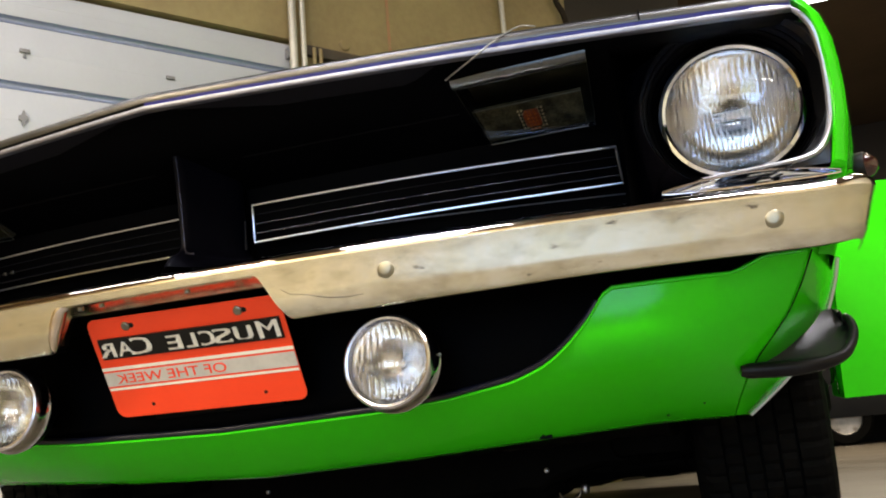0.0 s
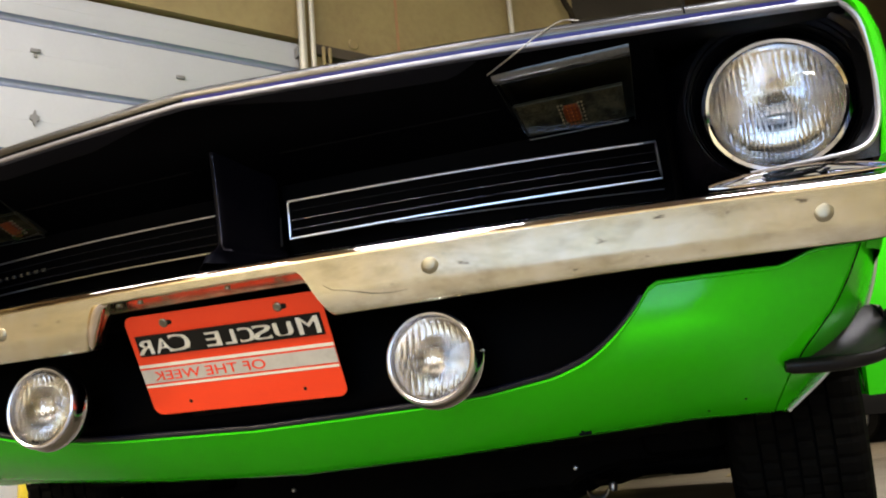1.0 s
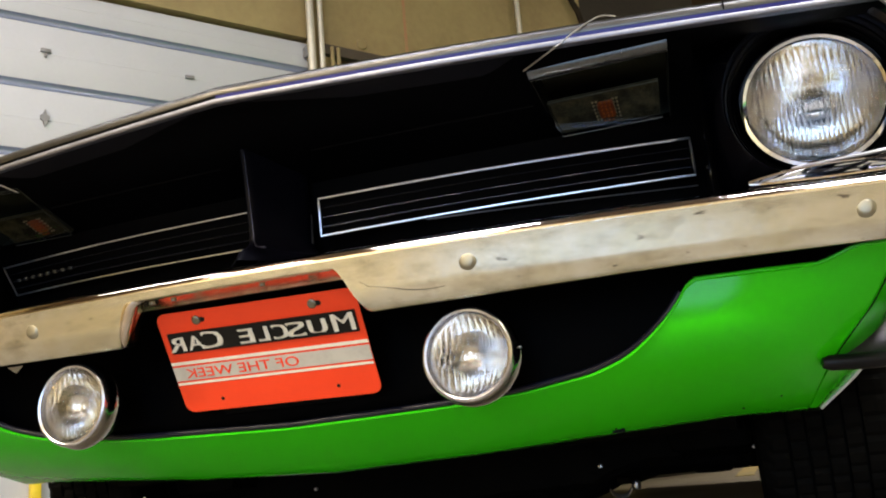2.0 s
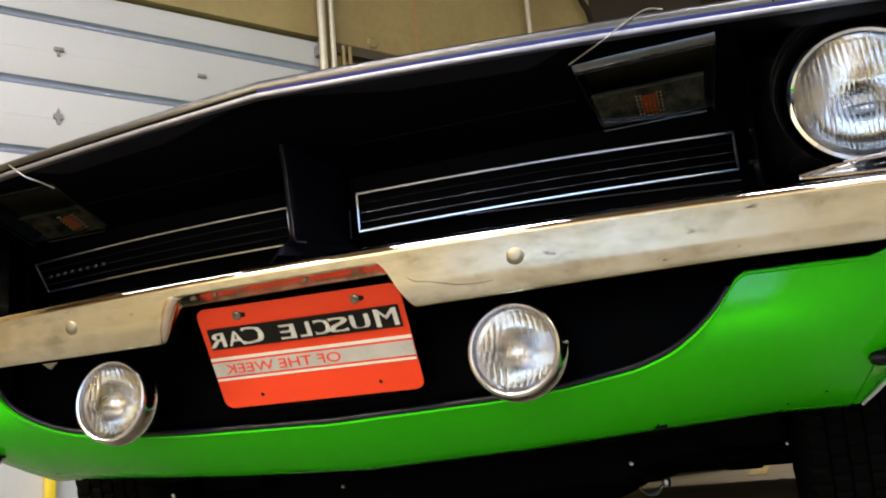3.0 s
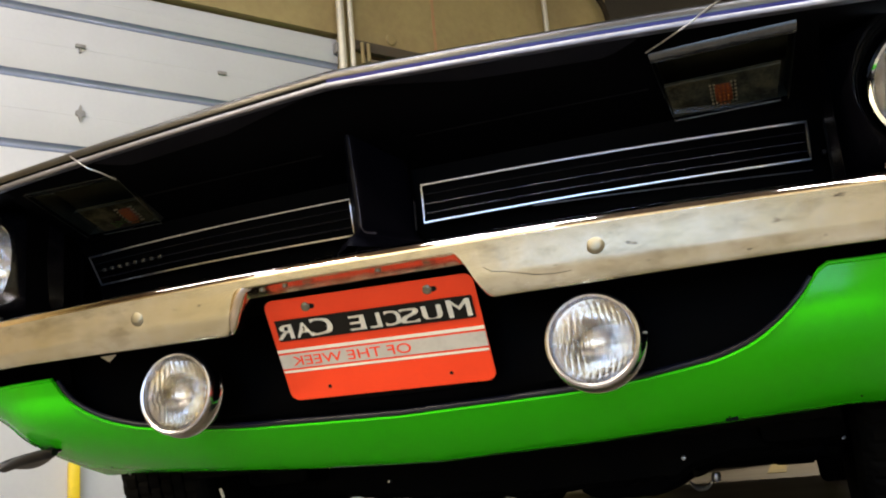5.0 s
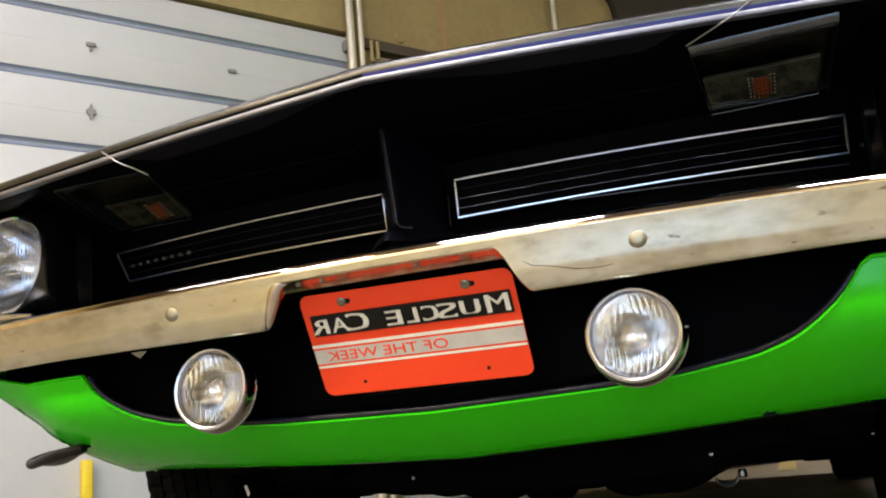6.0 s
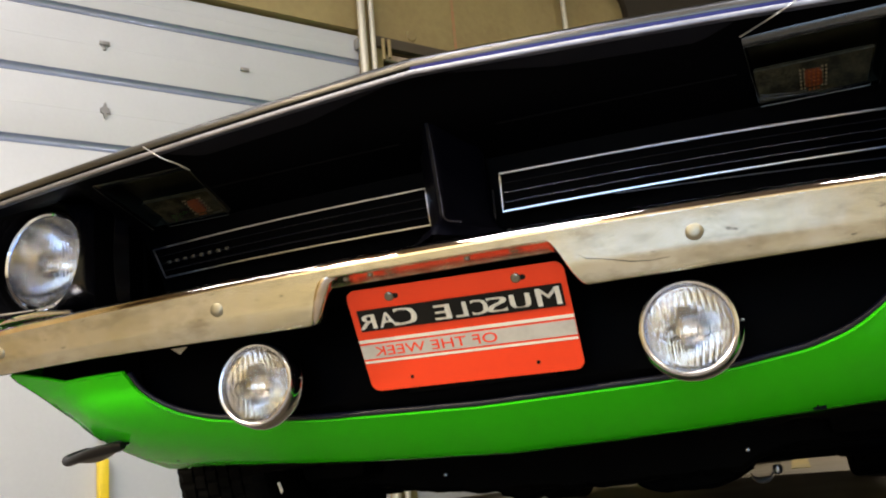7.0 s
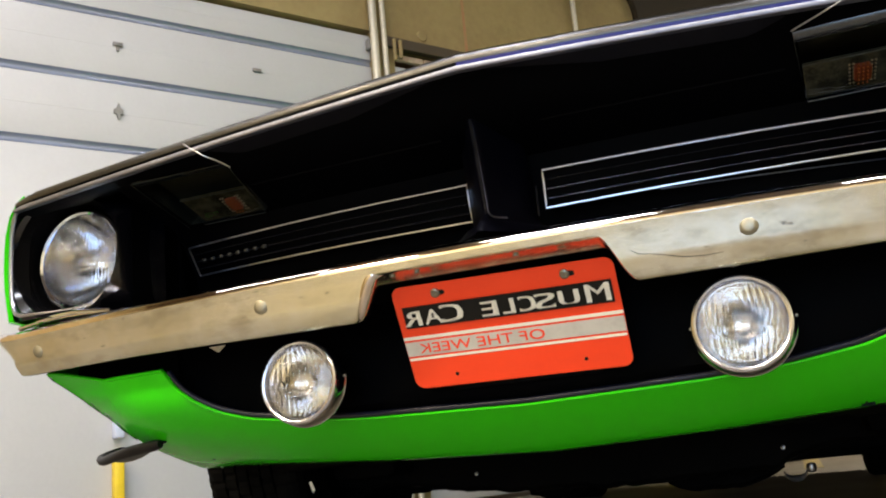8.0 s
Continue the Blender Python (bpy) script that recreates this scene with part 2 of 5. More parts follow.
def add_tube(bm, points, r, n=10, cyclic=False, caps=True):
    pts = [Vector(p) for p in points]
    rings, side = [], None
    for i, p in enumerate(pts):
        a = pts[i - 1] if i or cyclic else p
        b = pts[(i + 1) % len(pts)] if i < len(pts) - 1 or cyclic else p
        ahead = (b - a).normalized()
        side = side or (Vector((0, 0, 1)) if abs(ahead.z) < 0.9 else Vector((1, 0, 0)))
        u = ahead.cross(side).normalized()
        v = u.cross(ahead).normalized()
        side = v
        rad = r[i] if isinstance(r, (list, tuple)) else r
        rings.append([p + rad * (math.cos(k * math.tau / n) * u + math.sin(k * math.tau / n) * v) for k in range(n)])
    vs = add_grid(bm, rings, closed=True, cyclic=cyclic)
    if caps and not cyclic:
        bm.faces.new(vs[0])
        bm.faces.new(vs[-1])
    return bm


def tube(points, r, n=10, cyclic=False):
    return add_tube(bmesh.new(), points, r, n, cyclic)


def add_lathe(bm, profile, n=40, m=None):
    """Turns (radius, depth) pairs round the y axis."""
    m = m or Matrix.Identity(4)
    rings = []
    for r, d in profile:
        if r < 1e-6:
            rings.append([m @ Vector((0, d, 0))] * 1)
        else:
            rings.append([m @ Vector((r * math.cos(k * math.tau / n), d, r * math.sin(k * math.tau / n))) for k in range(n)])
    vs = [[bm.verts.new(p) for p in r] for r in rings]
    for a, b in zip(vs, vs[1:]):
        for k in range(n):
            quad = [a[k % len(a)], a[(k + 1) % len(a)], b[(k + 1) % len(b)], b[k % len(b)]]
            quad = list(dict.fromkeys(quad))
            if len(quad) > 2:
                bm.faces.new(quad)
    return bm


def lathe(profile, n=40, m=None):
    return add_lathe(bmesh.new(), profile, n, m)


def lerp(a, b, t):
    return a + (b - a) * t


def along(table, x):
    """Value at x of a table of (x, value), smooth enough for body lines."""
    for (x0, v0), (x1, v1) in zip(table, table[1:]):
        if x <= x1:
            t = max(0.0, (x - x0) / (x1 - x0))
            return lerp(v0, v1, t)
    return table[-1][1]


def spread(a, b, n):
    return [lerp(a, b, i / (n - 1)) for i in range(n)]


def smooth_path(knots, steps=6):
    """A curve through the knots."""
    knots = [Vector(k) for k in knots]
    out = []
    for i in range(len(knots) - 1):
        p0, p1, p2, p3 = knots[max(i - 1, 0)], knots[i], knots[i + 1], knots[min(i + 2, len(knots) - 1)]
        for k in range(steps):
            t = k / steps
            out.append(0.5 * (2 * p1 + (p2 - p0) * t + (2 * p0 - 5 * p1 + 4 * p2 - p3) * t * t + (3 * p1 - p0 - 3 * p2 + p3) * t ** 3))
    return out + [knots[-1]]


def round_rect(w, h, r, n=6):
    """Outline of a rounded rectangle round the origin, in x and z."""
    out = []
    for cx, cz, start in ((w / 2 - r, h / 2 - r, 0), (-w / 2 + r, h / 2 - r, 90), (-w / 2 + r, -h / 2 + r, 180), (w / 2 - r, -h / 2 + r, 270)):
        for k in range(n + 1):
            a = radians(start + 90 * k / n)
            out.append((cx + r * math.cos(a), cz + r * math.sin(a)))
    return out


def slab(outline, depth, m=None, bevel=0.0):
    """A flat plate with the given (x, z) outline, its front at y = 0."""
    m = m or Matrix.Identity(4)
    bm = bmesh.new()
    front = [bm.verts.new(m @ Vector((x, 0, z))) for x, z in outline]
    back = [bm.verts.new(m @ Vector((x, depth, z))) for x, z in outline]
    bm.faces.new(front)
    bm.faces.new(back[::-1])
    for i in range(len(front)):
        j = (i + 1) % len(front)
        bm.faces.new((front[i], back[i], back[j], front[j]))
    return bm


# ---- the room ----
WALL_A, WALL_D = Vector((-2.494, 2.319, 0)), Vector((0.5758, 0.8176, 0))
WALL_N = Vector((0.8176, -0.5758, 0))
WALL_M = Matrix(((WALL_D.x, -WALL_N.x, 0, WALL_A.x), (WALL_D.y, -WALL_N.y, 0, WALL_A.y), (0, 0, 1, 0), (0, 0, 0, 1)))
# in wall coordinates: x along the wall, y into it, z up

floor = part("floor", box((-9, -8, -0.2), (9, 16, 0)), FLOOR, smooth=False)
tagged(floor, "tan sealed concrete workshop floor with a dull sheen", "floor", kind="structure")
ceiling = part("ceiling", box((-9, -8, CEILING), (9, 16, CEILING + 0.2)), CEIL, smooth=False)
tagged(ceiling, "dark unlit workshop ceiling", "ceiling", kind="structure")

line = part("floor_line", box((0.34, 4.9, 0.0), (0.45, 12.5, 0.003)), material("dull_yellow_line", (0.36, 0.27, 0.07), 0.5, 0, 0, (0.22, 0.18, 0.09), 6, 40, 0.5), smooth=False)
tagged(line, "dull yellow line painted on the concrete floor", "floor line", kind="structure")

DOOR_TOP, DOOR_L, DOOR_R = 2.765, -3.1, 1.475
wall_w = bmesh.new()
add_box(wall_w, (-8.0, 0.0, 0.0), (DOOR_L, 0.2, CEILING), m=WALL_M)
add_box(wall_w, (DOOR_L, 0.0, DOOR_TOP), (DOOR_R, 0.2, CEILING), m=WALL_M)
add_box(wall_w, (DOOR_R, 0.0, 0.0), (1.62, 0.2, CEILING), m=WALL_M)
add_box(wall_w, (1.62, 0.0, 2.72), (2.62, 0.2, CEILING), m=WALL_M)
add_box(wall_w, (2.62, 0.0, 0.0), (3.8, 0.2, CEILING), m=WALL_M)
wall_west = tagged(part("wall_west", wall_w, TAN, smooth=False), "tan painted wall above white sectional garage doors", "wall", kind="structure")

for name, lo, hi, mat, words in (
    ("wall_east", (6, -6, 0), (6.2, 4, CEILING), CREAM, "plain cream side wall of the workshop"),
    # the east wall goes on in a dark colour that stands for less light
    ("wall_northeast", (6, 4, 0), (6.2, 13.5, CEILING), DARK_WALL, "far end of the side wall, its dimness put into the colour"),
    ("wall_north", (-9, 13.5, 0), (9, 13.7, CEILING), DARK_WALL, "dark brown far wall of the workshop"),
    ("wall_corner", (-9, -6, 0), (-8.8, 13.5, CEILING), CREAM, "plain cream end wall of the workshop"),
):
    tagged(part(name, box(lo, hi), mat, smooth=False), words, "wall", kind="structure")

# the tan wall goes on; falling light is put into its darker colour
tagged(part("wall_northwest", box((3.8, 0.02, 0.0), (5.2, 0.2, CEILING), 0.0, WALL_M), END_WALL, smooth=False), "side wall past the conduit, its dimness put into the colour", "wall", kind="structure")

south = bmesh.new()
add_box(south, (-9, -6.2, 0), (OPEN_L, -6, CEILING))
add_box(south, (OPEN_L, -6.2, OPEN_TOP), (OPEN_R, -6, CEILING))
add_box(south, (OPEN_R, -6.2, 0), (9, -6, CEILING))
tagged(part("wall_south", south, CREAM, smooth=False), "plain cream workshop wall with an open doorway", "wall", kind="structure")


def garage_door(name, left, right, top, seams, words):
    """A sectional door in the wall: panels with a recessed seam between each two."""
    door = empty(name, label=words, category="garage door", kind="structure")
    edges = [top] + seams + [0.0]
    for hi, lo in zip(edges, edges[1:]):
        bm = bmesh.new()
        gap = 0.021
        add_box(bm, (left, 0.03, lo + gap), (right, 0.075, hi - gap), 0.006, WALL_M)
        if hi - lo < 0.5:
            mid = (hi + lo) / 2 + 0.002
            add_box(bm, (left, 0.0294, mid - 0.004), (right, 0.031, mid + 0.004), 0.0003, WALL_M)
        part("panel", bm, DOOR_WHITE, door)
    for z in seams:
        # a hollow joint: its upper flank looks down, its lower flank up
        trough = [(0.022, 0.031), (0.019, 0.037), (0.011, 0.045), (0.002, 0.048), (-0.007, 0.047), (-0.015, 0.041), (-0.020, 0.034), (-0.022, 0.031)]
        part("seam", grid([[WALL_M @ Vector((x, y, z + dz)) for dz, y in trough] for x in spread(left, right, 12)]), SEAM, door, "grey-blue hollow joint between door sections")
    return door


SEAMS = [2.565, 2.215, 1.857]
door_1 = garage_door("door_1", DOOR_L, DOOR_R, DOOR_TOP, SEAMS, "closed white sectional garage door with grey-blue joints")
door_2 = garage_door("door_2", 1.62, 2.62, 2.60, [2.3, 1.95, 1.6], "second closed white sectional garage door beside a pipe")


def hinge(parent, s, z, shape):
    """A small steel fitting: a plate with a tongue below it, a lozenge, or a short bar."""
    bm = bmesh.new()
    if shape == "tongue":
        add_box(bm, (s - 0.024, 0.014, z - 0.002), (s + 0.024, 0.03, z + 0.018), 0.003, WALL_M)
        add_box(bm, (s - 0.007, 0.020, z - 0.028), (s + 0.007, 0.03, z - 0.002), 0.003, WALL_M)
    elif shape == "lozenge":
        prof = [(0, 0.044), (0.006, 0.030), (0.009, 0.016), (0.022, 0.010), (0.022, -0.010), (0.008, -0.016), (0.006, -0.030), (0, -0.044)]
        bm = slab([(s + x, z + h) for x, h in prof] + [(s - x, z + h) for x, h in prof[-2:0:-1]], 0.012, WALL_M @ Matrix.Translation((0, 0.016, 0)))
    else:
        add_box(bm, (s - 0.024, 0.014, z - 0.009), (s + 0.024, 0.03, z + 0.010), 0.003, WALL_M)
    part("hinge", bm, FITTING, parent, "small grey steel door fitting")


for s, z, shape in ((0.0, 2.395, "tongue"), (0.0, 2.046, "lozenge"), (0.74, 2.392, "bar"), (-1.4, 2.395, "tongue"), (-1.4, 2.046, "lozenge")):
    hinge(door_1, s, z, shape)

header = part("door_header", box((1.55, -0.03, 2.672), (2.72, 0.02, 2.738), 0.004, WALL_M), BROWN, smooth=False)
tagged(header, "dark brown wooden header over the second garage door", "beam", kind="structure")
strip = empty("brick_course", label="short course of pale bricks under the dark header", category="brick course", kind="structure")
for k in range(5):
    part("brick", box((1.63 + 0.2 * k, -0.012, 2.602), (1.82 + 0.2 * k, 0.02, 2.638), 0.004, WALL_M), BRICK, strip, smooth=False)


def wall_pipe(s, out, r, z0, z1, words, mat=PIPE):
    ob = empty("wall_pipe", label=words, category="pipe")
    part("pipe", tube([WALL_M @ Vector((s, -out, z0)), WALL_M @ Vector((s, -out, z1))], r, 14), mat, ob)
    for z in (0.4, 1.5, 3.6):
        part("clamp", box((s - r - 0.012, -out - r - 0.004, z - 0.016), (s + r + 0.012, 0.0, z + 0.016), 0.003, WALL_M), PIPE, ob)
    return ob


# short stubs, a round cover plate, a painted mark and a dark strip on the same wall
for at, low in ((1.60, 2.58), (1.642, 2.60)):
    stub = part("pipe_stub", tube([WALL_M @ Vector((at, -0.045, low)), WALL_M @ Vector((at, -0.045, 2.715))], 0.012, 12), TAN)
    tagged(stub, "short tan pipe stub under the dark header", "pipe", "pipe stubs")
cover = part("cover_plate", lathe([(0.0, -0.012), (0.030, -0.011), (0.036, -0.006), (0.037, 0.0)], 24, WALL_M @ Matrix.Translation((1.837, 0.0, 2.80))), TAN)
tagged(cover, "small round cover plate painted tan like the wall", "cover plate")
mark = part("wall_mark", box((2.165, -0.003, 2.70), (2.185, 0.01, 3.60), 0.0, WALL_M), material("faded_red_mark", (0.40, 0.17, 0.085), 0.6, 0, 0, (0.34, 0.22, 0.10), 7, 40, 0.5))
tagged(mark, "faded red upright line painted on the tan wall", "painted mark", kind="structure")
# dark curved tube stands in for soft shading on the wall
cable = part("dark_band", tube(smooth_path([WALL_M @ Vector((u, -0.05, h)) for u, h in ((3.52, 4.58), (3.60, 3.9), (3.66, 3.54), (3.73, 3.42), (3.755, 3.26), (3.72, 3.0), (3.66, 2.6))]), 0.022, 12), material("band_brown", (0.022, 0.016, 0.010), 0.8, 0, 0, (0.034, 0.025, 0.016), 20, 90, 0.4, spec=0.1))
tagged(cable, "curved dark strip put in for soft shading on the wall", "cable")


wall_pipe(1.528, 0.05, 0.017, 0.0, CEILING, "thin pale vertical conduit pipe on the tan wall beside the door")
wall_pipe(1.462, 0.045, 0.024, 0.0, CEILING, "thicker pale vertical pipe beside the garage door's edge")
wall_pipe(3.13, 0.04, 0.018, 0.0, CEILING, "pale vertical conduit on the shaded end of the tan wall")
part_box = part("door_track_bracket", box((1.440, -0.020, 2.640), (1.462, 0.028, 2.705), 0.004, WALL_M), FITTING)
tagged(part_box, "grey steel bracket at the top corner of the garage door", "bracket")
post = empty("wall_guard", label="yellow guard strip with a blue cap against the white door", category="guard strip")
part("strip", box((-0.050, -0.03, 0.0), (-0.005, 0.026, 0.374), 0.008, WALL_M), YELLOW, post)
part("cap", box((-0.046, -0.032, 0.47), (-0.003, 0.026, 0.545), 0.008, WALL_M), material("pale_blue_cap", (0.5, 0.56, 0.75), 0.5, 0, 0, (0.6, 0.65, 0.8), 20, 90, 0.4), post, "pale blue cap")


def ceiling_fixture(x, y):
    ob = empty("ceiling_light", (x, y, CEILING), "long white ceiling tube fitting, unseen, placed for its light", "ceiling light", "ceiling fittings")
    part("housing", box((-0.68, -0.15, -0.10), (0.68, 0.15, 0.0), 0.01), DOOR_WHITE, ob)
    for dy in (-0.06, 0.06):
        part("tube", tube([(-0.62, dy, -0.125), (0.62, dy, -0.125)], 0.014, 10), TUBE, ob, "glowing tube")
    return ob


for fx, fy, watts, colour in FIXTURES:
    ceiling_fixture(fx, fy)

# ---- the car: body lines ----
def lip_y(x):
    return -0.066 + 0.018 * abs(x) + 0.102 * x * x


def lip_z(x):
    return 0.738 - 0.043 * abs(x) + 0.020 * x * x


def bumper_y(x):
    return -0.062 + 0.115 * x * x


def valance_y(x, z):
    """The green front panel: upright above, tucked under below, wrapping back at its ends."""
    x = abs(x)
    upper, lower = 0.038 + 0.05 * x * x, 0.185 + 0.40 * x * x
    tuck = max(0.0, (0.395 - z) / 0.135) ** 2
    wrap = 3.0 * max(0.0, min(1.0, (0.44 - z) / 0.075)) * (1 - 0.6 * min(1.0, tuck)) * max(0.0, x - 0.58) ** 2
    return lerp(upper, lower, tuck) + wrap


def panel_y(x, z):
    return 0.108 + 0.125 * x * x + (0.638 - z) * 0.35


MOUTH = [(0, 0.312), (0.13, 0.315), (0.24, 0.318), (0.34, 0.325), (0.43, 0.337), (0.472, 0.349), (0.495, 0.360), (0.519, 0.376), (0.54, 0.395), (0.557, 0.416), (0.568, 0.437)]
BOTTOM = [(0, 0.246), (0.24, 0.254), (0.44, 0.266), (0.58, 0.274), (0.80, 0.275)]


def mouth_z(x):
    """Lower edge of the black opening in the green front panel."""
    flat, bend, end, rise = (0.4285, 0.715, 0.755, 0.014) if x > 0 else (0.4185, 0.690, 0.785, 0.023)
    x = abs(x)
    if x > 0.568:
        return flat + rise * max(0.0, min(1.0, (x - bend) / (end - bend)))
    return min(flat, (along(MOUTH, x - 0.008) + along(MOUTH, x) + along(MOUTH, min(x + 0.008, 0.568))) / 3 - 0.005)


def arch_x(z):
    """The wheel opening's front edge."""
    return along([(0.273, 0.698), (0.295, 0.727), (0.317, 0.754), (0.338, 0.776), (0.36, 0.796), (0.385, 0.814), (0.41, 0.828), (0.45, 0.844), (0.481, 0.852)], z)


def seam_x(z):
    """Where the green front panel meets the fender."""
    return along([(0.27, 0.682), (0.335, 0.722), (0.362, 0.747), (0.387, 0.770), (0.415, 0.788), (0.447, 0.804)], z)


car = empty("car", label="bright green muscle car with black grille and worn chrome bumper", category="car")
car.rotation_euler = (0, radians(-0.22), 0)


def sides(build):
    """Calls build for the car's two sides."""
    for s in (1, -1):
        build(s)


# hood, black, with a creased centre
xs = sorted({round(v, 4) for v in spread(-0.825, 0.825, 67)} | {0.0})
PROFILE = [(0.013, 0.0290), (0.024, 0.0322), (0.06, 0.036), (0.2, 0.055), (0.6, 0.085), (1.25, 0.11)]
rows = []
for x in xs:
    cut = 1.0 - 0.25 * max(0.0, (abs(x) - 0.78) / 0.045)
    rows.append([(x, lip_y(x) + dy, lip_z(x) + dz * cut) for dy, dz in PROFILE])


def nose_strip(steps, halves=(-1, 1)):
    """A strip along the hood's nose, in two halves that meet in a crease."""
    bm = bmesh.new()
    for s in halves:
        add_grid(bm, [[(x, lip_y(x) + dy, lip_z(x) + dz * (1.0 - 0.25 * max(0.0, (abs(x) - 0.78) / 0.045))) for dy, dz in steps] for x in xs if x * s >= 0])
    return bm


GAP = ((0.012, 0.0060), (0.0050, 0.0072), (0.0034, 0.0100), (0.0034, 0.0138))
# right half only: the blue daylight reflection is put into the strip's colour
part("hood_gap", nose_strip(GAP, (1,)), GLINT_BLUE, car, "strip between moulding and hood, a blue reflection painted on")
part("hood_gap", nose_strip(GAP, (-1,)), SATIN, car, "black strip between moulding and hood")
part("hood_edge", nose_strip(((0.0058, 0.0134), (0.0028, 0.0138), (0.0022, 0.0180), (0.0036, 0.0235), (0.0070, 0.0272), (0.0126, 0.0291))), EDGE, car, "rolled front edge of the hood, its grey sheen in the colour")
part("hood", grid(rows), HOOD, car, "glossy black hood with a creased nose")
BEAD = [(0.0080, 0.0074), (0.0020, 0.0076), (-0.0012, 0.0070), (-0.0022, 0.0058), (-0.0024, 0.0022), (-0.0012, 0.0004), (0.0020, -0.0004), (0.0080, -0.0002)]
part("hood_trim", nose_strip(BEAD), HOOD_TRIM, car, "bright moulding along the hood's front edge")

part("hood_joint", box((0.6560, -0.0110, 0.7335), (0.6578, 0.004, 0.7455), 0.0004), SATIN, car, "dark joint between hood and fender cap")

# black upper grille panel: from the hood's lip back and down
xg = sorted(set([round(v, 4) for v in spread(-0.612, 0.612, 45) if not (0.398 < abs(v) < 0.445 or 0.552 < abs(v) < 0.598)] + [-0.586, -0.414, 0.414, 0.586]))
cells = []
for x in xg:
    front = lip_y(x)
    cells.append([(x, front + 0.010, lip_z(x) + 0.001), (x, front + 0.034, lip_z(x) - 0.004), (x, lerp(front, 0.0, 0.3) + 0.036, 0.7145), (x, 0.5 * (front + 0.04 + 0.15), 0.697), (x, 0.143 + 0.06 * x * x, 0.675),
                  (x, max(0.143 + 0.06 * x * x, panel_y(x, 0.652)) + 0.003 + 0.044 * x * x, 0.655), (x, panel_y(x, 0.60) + 0.030 + 0.07 * x * x, 0.60), (x, panel_y(x, 0.55) + 0.030 + 0.07 * x * x, 0.55), (x, panel_y(x, 0.50) + 0.02, 0.50)])
for x, cell in zip(xg, cells):
    for j, v in ((2, 0.15), (3, 0.53), (4, 1.0)):
        if abs(x) in (0.414, 0.586):
            edge_x = lerp(0.4135, 0.4285, v) if abs(x) < 0.5 else lerp(0.5855, 0.5685, v)
            cell[j] = (math.copysign(edge_x - (0.010 if x < 0 else 0.0), x), cell[j][1], cell[j][2])
panel = bmesh.new()
pv = [[panel.verts.new(p) for p in r] for r in cells]
for i in range(len(xg) - 1):
    mid = abs((xg[i] + xg[i + 1]) / 2)
    for j in range(8):
        if not (0.414 < mid < 0.586 and j in (2, 3)):
            panel.faces.new((pv[i][j], pv[i + 1][j], pv[i + 1][j + 1], pv[i][j + 1]))
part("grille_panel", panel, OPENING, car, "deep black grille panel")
for s in (1, -1):
    rows = []
    for x in spread(0.03, 0.405, 24):
        deep = 0.034 * min(1.0, (x - 0.03) / 0.16, (0.405 - x) / 0.05 + 0.15)
        rows.append([(s * x, lip_y(x) + 0.006 + deep * v, lip_z(x) - 0.0006 - 0.185 * deep * v) for v in (0.0, 0.4, 0.8, 1.0)])
    # grey strip added for the sheen on the black underside
    part("lip_sheen", grid(rows), SHEEN_GREY, car, "grey sheen modelled as a strip under the hood's lip")
    pts = [(s * x, 0.5 * (lip_y(x) + 0.19) - 0.0005, 0.6962) for x in spread(0.075, 0.40, 24)]
    part("grille_bead", tube(pts, 0.0013, 6), SATIN, car)
    rows = [[(s * x, lip_y(x) + 0.010, lip_z(x) + 0.001), (s * x, lip_y(x) + 0.03, lip_z(x) - 0.004), (s * x, 0.10, 0.735), (s * x, 0.27, 0.735)] for x in spread(0.60, 0.835, 12)]
    part("lip_underside", grid(rows), SATIN, car)
    rows = [[(s * (0.612 + 0.1 * (y - 0.05)), y, z) for z in (0.735, 0.66, 0.60, 0.53)] for y in spread(0.05, 0.24, 6)]
    part("lamp_partition", grid(rows), SATIN, car)
    # dark plate added to block light and green showing through behind the lamp
    part("lamp_blocker", box((s * 0.735 - 0.125, 0.19, 0.50), (s * 0.735 + 0.115, 0.20, 0.742)), SATIN, car, smooth=False)

# black box added behind the grille to block light through the gaps
part("nose_blocker", box((-0.66, 0.265, 0.33), (0.66, 0.275, 0.765)), SATIN, car, smooth=False)

# centre divider, a rounded wedge
rows = []
for z, w, f in ((0.728, 0.050, 0.024), (0.70, 0.048, 0.027), (0.66, 0.047, 0.029), (0.62, 0.047, 0.030), (0.585, 0.047, 0.031), (0.570, 0.048, 0.030), (0.562, 0.053, 0.024), (0.555, 0.064, 0.012), (0.549, 0.085, 0.0), (0.535, 0.1, -0.01)):
    back = 0.128
    half = [(w, back), (w * 0.97, back - 0.016), (0.66 * w, lerp(f, back, 0.60)), (0.36 * w, lerp(f, back, 0.28)), (0.008, f + 0.009), (0.005, f + 0.0025), (0.002, f)]
    shear = -0.008 - 0.0105 * max(0.0, z - 0.57) / 0.16
    rows.append([(shear - x, y, z) for x, y in half] + [(shear + x, y, z) for x, y in half[::-1]])
part("grille_divider", grid(rows), DIVIDER, car, "glossy black wedge between the grille halves")

# edge highlight as a grey bead, thicker below where the glint is stronger
crest = [(-0.005 - 0.0105 * max(0.0, z - 0.57) / 0.16, f - 0.0008, z) for z, f in ((0.700, 0.027), (0.66, 0.029), (0.62, 0.030), (0.585, 0.031), (0.570, 0.030))] + [(0.001, 0.023, 0.561), (0.011, 0.012, 0.5545), (0.028, 0.002, 0.5490)]
